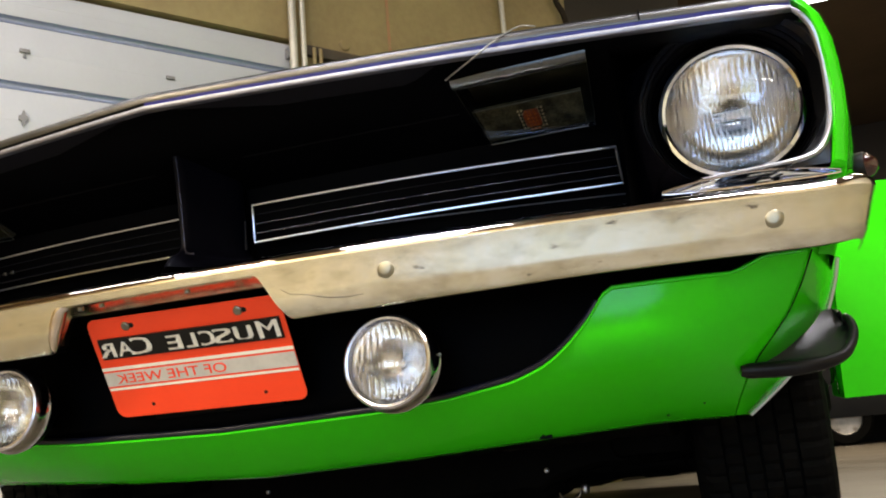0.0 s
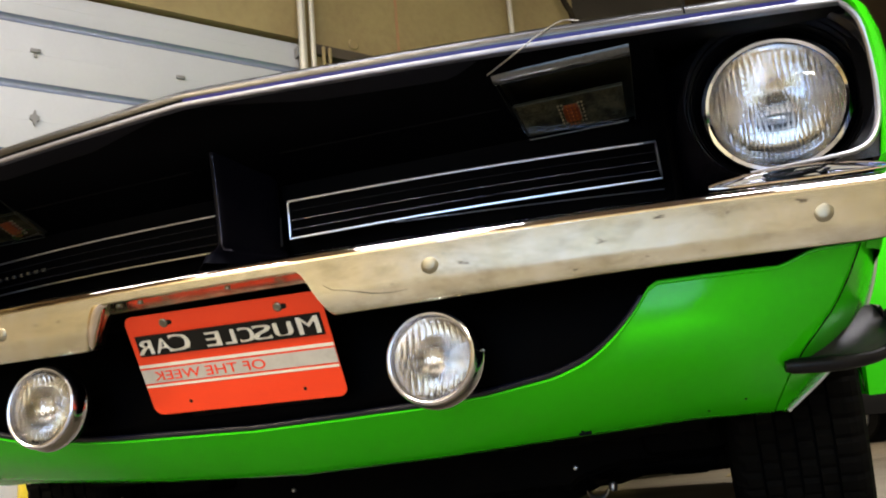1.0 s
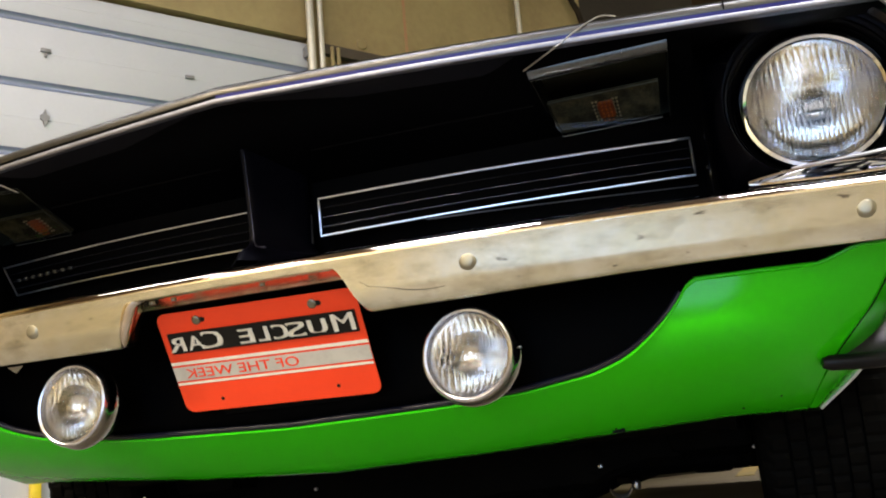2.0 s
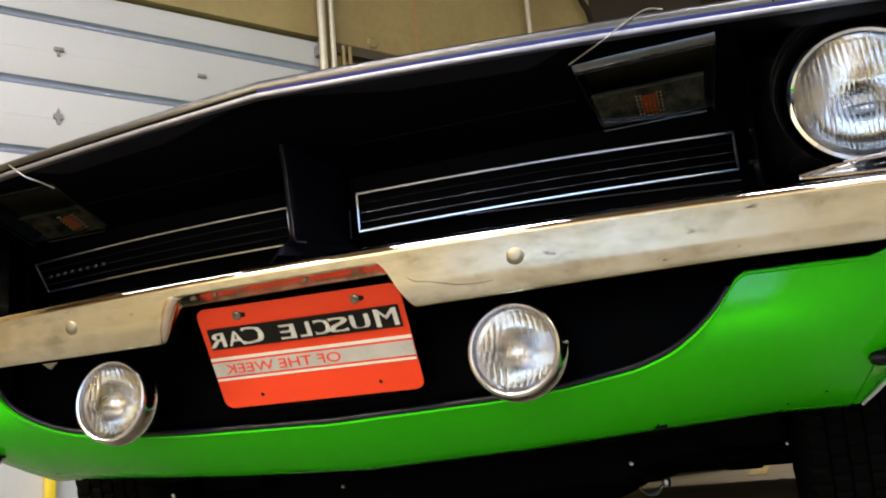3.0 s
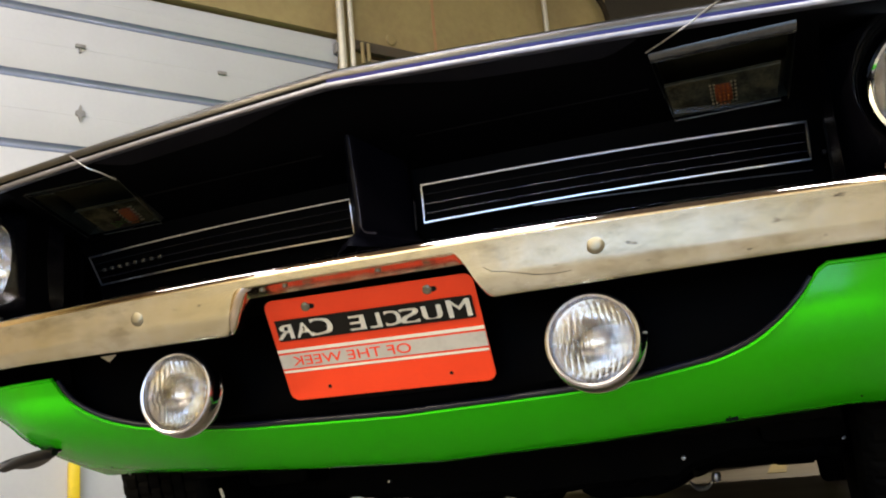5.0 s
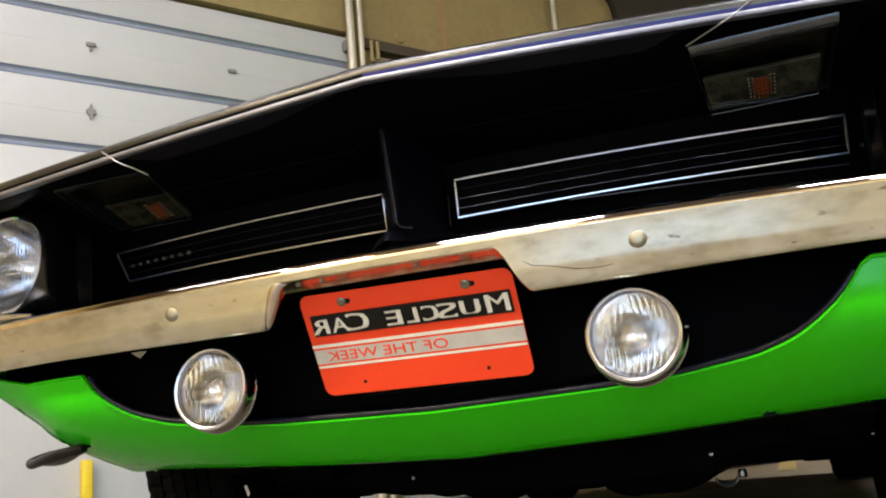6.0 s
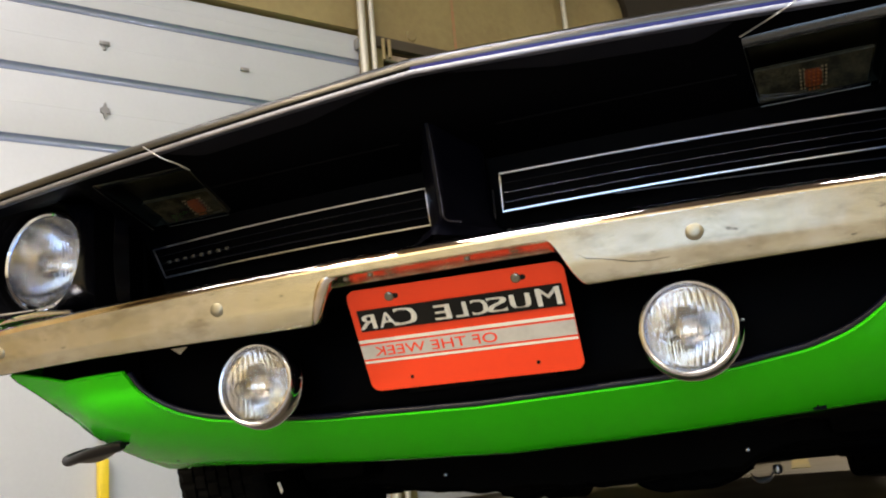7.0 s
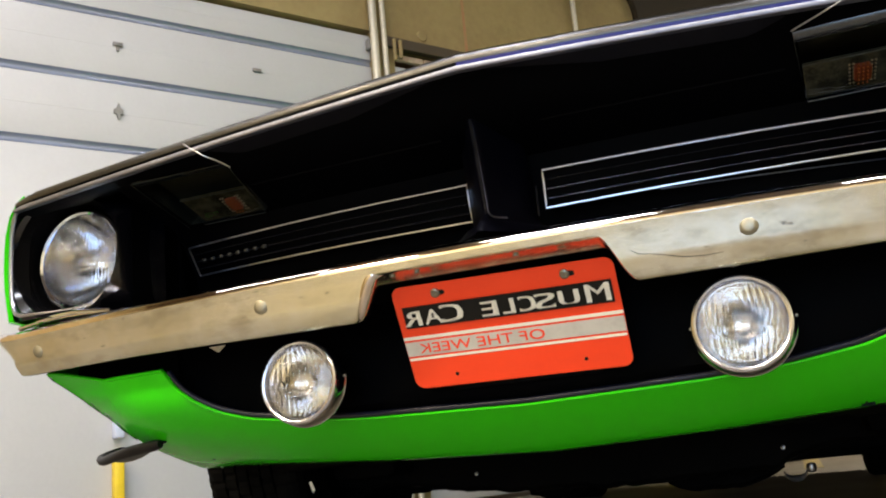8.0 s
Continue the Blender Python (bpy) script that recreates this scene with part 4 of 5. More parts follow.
def bumper_path(q):
    """x, y and outward turn along the bumper, for q from -1 to 1, wrapping back at the ends."""
    s, q = (1 if q >= 0 else -1), abs(q)
    straight = 0.86
    if q < straight:
        x = q / straight * 0.829
        return s * x, bumper_y(x), 0.0, 0.0
    a = (q - straight) / (1 - straight)
    x0, y0 = 0.829, bumper_y(0.829)
    turn = radians(84) * min(1.0, a * 1.7)
    x = x0 + 0.058 * math.sin(turn) + 0.003 * max(0.0, a - 0.59)
    y = y0 + 0.058 * (1 - math.cos(turn)) + 0.17 * max(0.0, a - 0.59)
    return s * x, y, s * turn, math.sin(turn)


qs = sorted(set([round(v, 5) for v in spread(-1, 1, 121)] + [round(s * v, 5) for s in (1, -1) for v in spread(0.148, 0.208, 25)]))
rows, under = [], []
for q in qs:
    x, y, turn, end = bumper_path(q)
    low = bumper_low(x)
    out = Vector((math.sin(turn), -math.cos(turn), 0))
    col = []
    top = 0.5165
    pull = Vector((-0.007 * end if q > 0 else 0.090 * end, 0, 0))
    x += -0.002 * end if q > 0 else -0.022 * end
    for z in [0.5165, 0.5160, 0.5152, 0.5140, 0.5125, 0.5107, 0.5087, 0.5065, 0.5040, 0.5020] + spread(0.5005, low, 16):
        t = (top - z) / (top - low)
        col.append(Vector((x, y, z + 0.006 * end * (1 - t))) - out * bumper_profile(z) + pull * t ** 1.25)
    d0 = bumper_profile(low)
    first = [Vector((x, y, top + 0.001 + 0.006 * end)) - out * d for d in (0.062, 0.045)]
    drop, deep = (lerp(0.009, -0.004, max(0.0, min(1.0, (abs(x) - 0.15) / 0.04))), 0.032) if abs(x) < 0.19 else (-0.006, lerp(0.040, 0.014, end))
    last = [Vector((x, y, low - 0.002)) + pull - out * (d0 + 0.004), Vector((x, y, low - 0.0015)) + pull - out * (d0 + 0.012), Vector((x, y, low - drop)) + pull - out * (d0 + deep)]
    rows.append(first + col + (last if abs(x) < 0.19 else [last[0]] * 3))
    under.append([last[0]] * 3 if end > 0.5 else [last[0], last[1], last[2]] if abs(x) > 0.18 else [last[2], last[2] + Vector((0, 0.004, 0)), last[2] + Vector((0, 0.008, 0))])
bumper = part("bumper", grid([r[12:] for r in rows]), OLD_CHROME, car, "worn chrome front bumper with a notch for the plate")
part("top_roll", grid([r[:13] for r in rows]), ROLL, bumper, "polished chrome roll along the bumper's top")
# black instead of chrome: the underside's dark reflection is put into the colour
part("bumper_underside", grid(under), SATIN, bumper, "turned-in lower edge, its dark reflection painted black")
for x in (-0.767, -0.324, 0.324, 0.767):
    y = bumper_y(x) + bumper_profile(0.477)
    part("bumper_bolt", lathe([(0.0, -0.0026), (0.006, -0.0024), (0.0090, -0.0016), (0.0104, 0.0), (0.0118, 0.0010), (0.0118, 0.004)], 22, Matrix.Translation((x, y, 0.477))), BOLT, bumper, "domed chrome bumper bolt")
crease = [(x, bumper_y(x) + bumper_profile(z) - 0.0002, z) for x, z in ((0.186, 0.470), (0.196, 0.463), (0.21, 0.461), (0.228, 0.457), (0.247, 0.4525), (0.27, 0.4505), (0.292, 0.4515))]
part("bumper_crease", tube(crease, [0.0002, 0.0005, 0.0003, 0.0004, 0.0006, 0.0003, 0.0002], 6), PLATE_BLACK, bumper, "thin dark crease in the chrome")
sill = [(x, 0.030 + 0.11 * (x * x - 0.45), 0.5265 + 0.006 * math.sin(math.pi * (x - 0.655) / 0.2)) for x in spread(0.635, 0.85, 16)]
part("lamp_sill", tube([(-x, y, z) for x, y, z in sill], [0.001 + 0.0055 * math.sin(math.pi * min(1.0, k / 15 * 0.75 + 0.08)) ** 0.7 for k in range(16)], 12), RING, bumper, "rounded chrome sill under the headlamp")
# the other sill is a leaf-shaped dish with a bright rim
leaf = [(x, 0.026 + 0.11 * (x * x - 0.45), 0.5275 + 0.004 * math.sin(math.pi * (x - 0.655) / 0.2), 0.0004 + 0.0075 * math.sin(math.pi * (x - 0.652) / 0.196 * 0.97 + 0.03) ** 0.7) for x in spread(0.652, 0.848, 22)]
dish = part("lamp_sill", grid([[(x, y + 0.010 * math.sin(math.pi * v), z + h * (1 - 2 * v)) for v in spread(0, 1, 7)] for x, y, z, h in leaf]), RING, bumper, "dished chrome sill under the headlamp")
part("sill_rim", tube([(x, y, z + h) for x, y, z, h in leaf] + [(x, y, z - h) for x, y, z, h in leaf[::-1]], 0.0016, 8, cyclic=True), ROLL, dish, "bright chrome rim")
part("bumper_backing", grid([[(x, 0.105 + 0.05 * x * x, 0.48), (x, bumper_y(x) + 0.07, 0.508), (x, bumper_y(x) + 0.06, 0.5185), (x, bumper_y(x) + 0.10, 0.528), (x, 0.16 + 0.1 * x * x, 0.54)] for x in spread(-0.80, 0.80, 40)]), SATIN, car)
curl = [(x + 0.004, bumper_y(x) + bumper_profile(bumper_low(x)) + 0.008, bumper_low(x) + 0.001) for x in spread(-0.192, -0.135, 16)]
part("notch_roll", tube(curl, [0.0015 + 0.0085 * math.sin(math.pi * k / 15) for k in range(16)], 14), ROLL, bumper, "rolled chrome edge of the notch")
for x in (-0.125, -0.09, 0.045):
    part("notch_stud", lathe([(0.0, -0.003), (0.004, -0.002), (0.005, 0.004)], 10, Matrix.Translation((x, bumper_y(x) + 0.022, 0.4885)) @ pose(0, 0, 0, 90, 0, 0)), ZINC, bumper)


# round fog lamps on the front panel
def fog_lamp(s):
    m = Matrix.Translation((0.2975 if s > 0 else -0.2995, 0.012, 0.3715)) @ pose(0, 0, 0, -3, 0, s * -1.0)
    ob = part("fog_lamp", lathe([(0.0500, 0.012), (0.0505, 0.001), (0.0512, -0.001), (0.0520, -0.0045), (0.0530, -0.0070), (0.0555, -0.0080), (0.0580, -0.0065), (0.0596, -0.002), (0.0600, 0.003), (0.0592, 0.0042)], 64, m),
              BEZEL, car, "round chrome fog lamp with a flanged barrel")
    part("barrel", lathe([(0.0588, 0.0040), (0.0592, 0.0080), (0.0600, 0.0125), (0.0612, 0.0168), (0.0622, 0.0182), (0.0618, 0.0198), (0.0592, 0.0215)], 64, m), BARREL, ob, "polished chrome barrel")
    part("back_shell", lathe([(0.0605, 0.0225), (0.055, 0.036), (0.045, 0.050), (0.028, 0.062), (0.0, 0.068)], 40, m), SATIN, ob, "black rounded back shell")
    bm = fluted_lens(0.0508, 0.007, 0.0035, fog_zone)
    bm.transform(m)
    glass = part("lens", bm, GLASS, ob, "fluted clear glass lens")
    glass.visible_shadow = False
    bowl = ribbed_bowl(0.0503, 0.006, 0.034, 0.0007, 0.0078)
    bowl.transform(m)
    part("reflector", bowl, FOG_REFLECTOR, ob, "silvered bowl reflector")
    for dx in (-1, 1):
        part("rim_screw", lathe([(0.0, -0.0022), (0.0015, -0.0018), (0.0019, 0.002)], 10, m @ Matrix.Translation((dx * 0.0618, 0.0170, 0.004))), ZINC, ob)
    part("bracket", box((s * 0.302 - 0.012, 0.070, 0.345), (s * 0.302 + 0.012, 0.102, 0.385), 0.002), SATIN, ob)


sides(fog_lamp)

# plate, tilted back at its foot
TILT_P = math.degrees(math.atan(0.577))
PLATE_W, PLATE_H = 0.302, 0.151
PLATE_M = Matrix.Translation((0.006, 0.0665, 0.3445)) @ pose(0, 0, 0, TILT_P, 0, 0) @ pose(0, 0, 0, 0, 0.75, 0)
plate = part("plate", slab([(x, z + PLATE_H / 2) for x, z in round_rect(PLATE_W, PLATE_H, 0.013)], 0.0015, PLATE_M), PLATE_RED, car, "orange-red show plate, its lettering mirrored", smooth=False)


def on_plate(name, u0, u1, v0, v1, mat, lift, words=""):
    bm = box((u0, -lift, v0), (u1, -0.0002, v1), 0.0, PLATE_M)
    return part(name, bm, mat, plate, words, smooth=False)


on_plate("name_band", -0.141, 0.1435, 0.0912, 0.1218, PLATE_BLACK, 0.0022, "black raised band")
on_plate("silver_band", -0.1505, 0.1505, 0.0495, 0.0705, PLATE_SILVER, 0.0007, "silver band")
on_plate("stripe", -0.1508, 0.1508, 0.0735, 0.0782, PLATE_WHITE, 0.0007, "thin white stripe")
on_plate("stripe", -0.1500, 0.1500, 0.0430, 0.0465, PLATE_WHITE, 0.0007, "thin white stripe")


def lettering(text, u0, u1, v0, v1, mat, lift, bold):
    """Mirrored letters laid on the plate, filling the given field."""
    data = bpy.data.curves.new("lettering", "FONT")
    data.body, data.size, data.resolution_u = text, 1.0, 4
    ob = new("lettering", data)
    bpy.context.view_layer.update()
    me = bpy.data.meshes.new_from_object(ob.evaluated_get(bpy.context.evaluated_depsgraph_get()))
    bpy.data.objects.remove(ob)
    pts = [v.co.copy() for v in me.vertices]
    x0, x1, y0, y1 = min(p.x for p in pts), max(p.x for p in pts), min(p.y for p in pts), max(p.y for p in pts)
    bm = bmesh.new()
    bm.from_mesh(me)
    bpy.data.meshes.remove(me)
    for v in bm.verts:
        a, b = (v.co.x - x0) / (x1 - x0), (v.co.y - y0) / (y1 - y0)
        if text in "CS":
            p, r = a * 2 - 1, b * 2 - 1
            swell = (math.hypot(p, r) / max(abs(p), abs(r), 1e-6)) ** 0.4
            a, b = min(1.0, max(0.0, 0.5 + 0.5 * p * swell)), min(1.0, max(0.0, 0.5 + 0.5 * r * swell))
        v.co = PLATE_M @ Vector((lerp(u1, u0, a), -lift, lerp(v0, v1, b)))
    push = PLATE_M.to_3x3() @ Vector((0, 0.0006, 0))
    rim = [e for e in bm.edges if len(e.link_faces) == 1]
    if bold:
        # swell the outline a little, for heavier strokes
        shift = {}
        for e in rim:
            f = e.link_faces[0]
            out = (e.verts[1].co - e.verts[0].co).cross(f.normal).normalized()
            if (f.calc_center_median() - e.verts[0].co).dot(out) > 0:
                out = -out
            for v in e.verts:
                shift[v] = shift.get(v, Vector()) + out
        for v, d in shift.items():
            v.co += d.normalized() * bold
    left = set(bm.faces)
    while left:
        island, todo = set(), [left.pop()]
        while todo:
            f = todo.pop()
            island.add(f)
            for e in f.edges:
                for g in e.link_faces:
                    if g in left:
                        left.discard(g)
                        todo.append(g)
        one = bmesh.new()
        vs = {v: one.verts.new(v.co) for f in island for v in f.verts}
        for f in island:
            one.faces.new([vs[v] for v in f.verts])
        for e in [e for e in one.edges if len(e.link_faces) == 1]:
            a, b = e.verts
            one.faces.new((a, b, one.verts.new(b.co + push), one.verts.new(a.co + push)))
        part("letter", one, mat, plate, smooth=False)
    bm.free()


LINE = [("M", 0.1095, 0.1392, 1), ("U", 0.0745, 0.0995, 0), ("S", 0.0430, 0.0675, 0), ("C", 0.0215, 0.0415, 0), ("L", -0.0015, 0.0135, 0), ("E", -0.0305, -0.0095, 0),
        ("C", -0.0870, -0.0580, 1), ("A", -0.1110, -0.0885, 0), ("R", -0.1405, -0.1175, 0)]
for ch, u0, u1, big in LINE:
    lettering(ch, u0, u1, 0.0948, 0.1188 if big else 0.1153, PLATE_WHITE, 0.0032, 0.0015)
lettering("OF THE WEEK", -0.132, 0.0447, 0.0530, 0.0672, PLATE_RED, 0.0015, 0.0)
for x in (-0.089, 0.087):
    m = PLATE_M @ Matrix.Translation((x, 0, 0.1368))
    part("slot", slab([(a + 0.0045, b) for a, b in round_rect(0.017, 0.007, 0.0033)], 0.0005, m @ Matrix.Translation((0, -0.0006, 0))), PLATE_BLACK, plate, smooth=False)
    part("screw", lathe([(0.0, -0.0034), (0.0022, -0.0034), (0.0024, -0.0024), (0.0042, -0.0028), (0.0062, -0.0018), (0.0066, 0.0)], 20, m), ZINC, plate, "zinc plate screw")
for x in (-0.088, 0.091):
    part("mark", lathe([(0.0, -0.0009), (0.0023, -0.0007), (0.0026, 0.0)], 12, PLATE_M @ Matrix.Translation((x, 0, 0.0165))), PLATE_BLACK, plate)
part("plate_bracket", box((-0.10, 0.085, 0.34), (0.11, 0.093, 0.47), 0.002), SATIN, car)


# small black corner spoilers
SPOILER = material("spoiler_black", (0.022, 0.020, 0.018), 0.30, 0, 0.05, (0.034, 0.030, 0.026), 20, 150, 0.4, spec=0.22)
SPOILER_DARK = material("spoiler_dark", (0.005, 0.0045, 0.005), 0.38, 0, 0, (0.008, 0.007, 0.007), 30, 150, 0.4, spec=0.14)
BLADE_LOW = [(0.704, 0.178, 0.3235), (0.761, 0.186, 0.322), (0.788, 0.190, 0.323), (0.809, 0.198, 0.326), (0.827, 0.210, 0.333), (0.839, 0.226, 0.346), (0.846, 0.246, 0.360), (0.848, 0.268, 0.375), (0.844, 0.290, 0.387)]
BLADE_TOP = [(0.702, 0.192, 0.330), (0.732, 0.225, 0.345), (0.750, 0.245, 0.359), (0.770, 0.268, 0.372), (0.789, 0.288, 0.385), (0.805, 0.305, 0.396), (0.820, 0.318, 0.403), (0.830, 0.322, 0.404), (0.837, 0.312, 0.398)]


def corner_spoiler(s):
    """A scooped blade: a front edge that sweeps out and up, and a trailing edge against the fender. The left one is
    flattened and moved to fit the camera's view.
    """
    view_shift, root = (Vector((0, 0, 0)), Vector((0, 0, 0))) if s > 0 else (Vector((-0.012, 0, -0.025)), Vector((-0.068, -0.036, -0.009)))
    rows = []
    for k, (a, b) in enumerate(zip(BLADE_LOW, BLADE_TOP)):
        if s < 0:
            a, b = (a[0], a[1], 0.325 + 0.34 * (a[2] - 0.325)), (b[0], b[1], 0.325 + 0.26 * (b[2] - 0.325))
        a, b = Vector(a) + root.lerp(view_shift, min(1.0, k / 3)), Vector(b) + root.lerp(view_shift, min(1.0, k / 3))
        row = []
        for u in spread(0, 1, 9):
            p = a.lerp(b, u) + Vector((0.004, 0.016, -0.010)) * math.sin(math.pi * u) * min(1.0, k / 2)
            row.append((s * p.x, p.y, p.z))
        rows.append(row)
    # left blade takes the darker edge colour, which stands for its shade
    ob = part("corner_spoiler", shell(rows, 0.004), SPOILER if s > 0 else SPOILER_DARK, car, "small black corner spoiler blade")
    rim = smooth_path([rows[k][0] for k in range(9)] + [rows[8][4], rows[8][8]], 5)
    thick = [(0.0, 0.0065), (0.02, 0.0095), (0.09, 0.0105), (0.25, 0.0088), (0.5, 0.0068), (0.8, 0.0052), (1.0, 0.003)]
    part("blade_edge", tube(rim, [along(thick, k / (len(rim) - 1)) * (1.0 if s > 0 else 0.95) for k in range(len(rim))], 12), SPOILER_DARK, ob, "thick rounded blade edge")
    foot = [(s * x, y, z) for x, y, z in ((0.70, 0.22, 0.335), (0.735, 0.25, 0.352), (0.775, 0.30, 0.378), (0.815, 0.345, 0.402))]
    part("blade_foot", tube(foot, [0.004, 0.010, 0.010, 0.003], 8), SATIN, ob, "black mounting foot along the fender")


sides(corner_spoiler)


def end_dome(s):
    """A small dark red dome on the fender's side, added for the bumper end's dark reflection."""
    m = Matrix.Translation((s * 0.894, 0.205, 0.566)) @ pose(0, 0, 0, 0, 0, s * 75)
    ob = part("end_dome", lathe([(0.0185, 0.014), (0.0192, 0.002), (0.0180, 0.000), (0.0165, 0.003)], 28, m), PLATE_BLACK, car, "small dark dome added for a reflection in the bumper end")
    part("lens", lathe([(0.0, -0.0140), (0.007, -0.0125), (0.013, -0.007), (0.0172, 0.002)], 24, m), DOME_RED, ob, "dark red face of the added dome")


# dark reflection in the chrome end, put into the dome's colour
DOME_RED = material("dark_red_dome", (0.045, 0.010, 0.007), 0.12, 0, 0.4, (0.03, 0.008, 0.006), 40, 200, 0.4)
sides(end_dome)


# wheels
def tyre_bm(r, w):
    """One closed sheet: sidewalls, shoulders, ribs with grooves between them and sipes cut across."""
    prof = [(0.58, -0.42, 0), (0.64, -0.49, 0), (0.80, -0.53, 0), (0.92, -0.515, 0), (0.965, -0.485, 1), (0.988, -0.44, 1)]
    for k in range(6):
        a, b = -0.40 + 0.8 * k / 6, -0.40 + 0.8 * (k + 1) / 6
        prof += [(1.0, a + 0.008, 2 + k), (1.0, b - 0.014, 2 + k), (0.972, b - 0.011, 0), (0.972, b + 0.005, 0)]
    prof = prof[:-2] + [(0.988, 0.44, 1), (0.965, 0.485, 1), (0.92, 0.515, 0), (0.80, 0.53, 0), (0.64, 0.49, 0), (0.58, 0.42, 0)]
    n = 264
    rings = []
    for q, x, kind in prof:
        ring = []
        for k in range(n):
            cut = 0.0
            if kind and (k + kind * 2) % 4 == 0:
                cut = 0.012 if kind > 1 else 0.008
            a = math.tau * k / n
            ring.append((x * w, (q - cut) * r * math.cos(a), (q - cut) * r * math.sin(a)))
        rings.append(ring)
    return grid(rings, closed=True)


def wheel(parent, x, y, r, w, s):
    hub = part("wheel", lathe([(0.0, -0.03), (0.03, -0.035), (0.05, -0.02), (0.10, -0.01), (r * 0.52, -0.02), (r * 0.56, -0.05), (r * 0.60, -0.055), (r * 0.60, w * 0.35)], 32, pose(x + s * (w * 0.45 - 0.058), y, r, 0, 0, 90 if s > 0 else -90)), STEEL, parent, "steel road wheel")
    bm = tyre_bm(r, w)
    bm.transform(Matrix.Translation((x, y, r)))
    part("tyre", bm, RUBBER, hub, "black tyre with blocky tread", smooth=False)


for s in (1, -1):
    wheel(car, s * 0.707, 0.835, 0.335, 0.208, s)
    wheel(car, s * 0.715, 3.58, 0.335, 0.215, s)

# underside
def ragged_beam(x0, x1, y0, y1, top, low, seed):
    """A black pressed beam with an uneven lower edge."""
    rng = random.Random(seed)
    n = max(6, int((x1 - x0) / 0.018))
    rows, z = [], 0.0
    for k in range(n + 1):
        x = lerp(x0, x1, k / n)
        z = 0.6 * z + rng.uniform(-0.0035, 0.0035)
        b = along(low, x) + z
        rows.append([(x, y0, top), (x, y0, b + 0.012), (x, y0 + 0.008, b + 0.003), (x, lerp(y0, y1, 0.3), b), (x, lerp(y0, y1, 0.7), b + 0.002), (x, y1 - 0.006, b + 0.006), (x, y1, b + 0.02), (x, y1, top)])
    bm = bmesh.new()
    vs = add_grid(bm, rows, closed=True)
    bm.faces.new(vs[0])
    bm.faces.new(vs[-1])
    return bm


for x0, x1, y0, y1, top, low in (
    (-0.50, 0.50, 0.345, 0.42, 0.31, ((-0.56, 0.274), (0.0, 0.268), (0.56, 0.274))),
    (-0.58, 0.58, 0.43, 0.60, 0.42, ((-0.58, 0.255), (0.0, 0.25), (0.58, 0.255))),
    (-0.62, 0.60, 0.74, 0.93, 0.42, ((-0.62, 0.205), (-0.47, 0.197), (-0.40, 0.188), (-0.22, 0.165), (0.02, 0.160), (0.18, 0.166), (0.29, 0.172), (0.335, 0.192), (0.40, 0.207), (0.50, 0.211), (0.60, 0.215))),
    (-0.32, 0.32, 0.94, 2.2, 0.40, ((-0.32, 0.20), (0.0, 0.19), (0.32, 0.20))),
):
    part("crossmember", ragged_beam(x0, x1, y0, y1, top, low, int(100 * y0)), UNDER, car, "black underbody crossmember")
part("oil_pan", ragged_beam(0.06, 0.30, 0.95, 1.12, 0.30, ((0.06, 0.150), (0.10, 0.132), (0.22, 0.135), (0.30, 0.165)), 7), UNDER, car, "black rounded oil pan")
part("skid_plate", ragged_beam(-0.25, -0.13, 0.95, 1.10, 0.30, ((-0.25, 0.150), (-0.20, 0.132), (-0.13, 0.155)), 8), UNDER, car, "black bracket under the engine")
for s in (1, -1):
    # black block added to keep the gap beside the wheel dark
    part("gap_filler", box((s * 0.52 - 0.07, 0.64, 0.222), (s * 0.52 + 0.08, 1.24, 0.42), 0.02), UNDER, car, "black block added to fill the dark gap beside the wheel")
    boot = Matrix.Translation((s * 0.505, 0.895, 0.206))
    part("steering_boot", lathe([(0.0, -0.026), (0.034, -0.027), (0.044, -0.018), (0.047, 0.0), (0.044, 0.014), (0.030, 0.028), (0.0, 0.034)], 22, boot @ pose(0, 0, 0, 90, 0, 0)), UNDER, car, "black rubber boot on the steering joint")
    part("boot_clip", tube([(s * (0.505 + 0.036 * math.cos(a)), 0.846, 0.222 + 0.006 * math.sin(a)) for a in spread(0.7, 2.3, 8)], 0.0022, 6), STEEL, car, "thin bright spring clip")
for x, y, z, r in ((0.308, 0.735, 0.211, 0.005), (0.592, 0.735, 0.2235, 0.0045), (-0.30, 0.735, 0.213, 0.004)):
    part("bolt_head", lathe([(0.0, -0.004), (r * 0.8, -0.003), (r, 0.0), (r, 0.006)], 6, Matrix.Translation((x, y, z))), STEEL, car, "bare steel bolt head")
arc = [(0.322 + 0.022 * math.cos(a), 0.86, 0.166 + 0.020 * math.sin(a)) for a in spread(math.pi * 1.05, math.pi * 1.95, 12)]
part("joint_collar", tube(arc, [0.0015 + 0.004 * math.sin(math.pi * k / 11) for k in range(12)], 8), STEEL, car, "crescent of bare steel round the steering joint")
# unidentified white spot, placed to fit the camera's view
part("white_spot", slab([(-0.006, 0.010), (0.0, 0.011), (0.007, -0.006), (0.002, -0.012)], 0.0012, Matrix.Translation((-0.575, 0.53, 0.2195))), PLATE_WHITE, car, "small white spot under the car", smooth=False)
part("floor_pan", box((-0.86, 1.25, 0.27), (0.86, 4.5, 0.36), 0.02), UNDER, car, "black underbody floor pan")
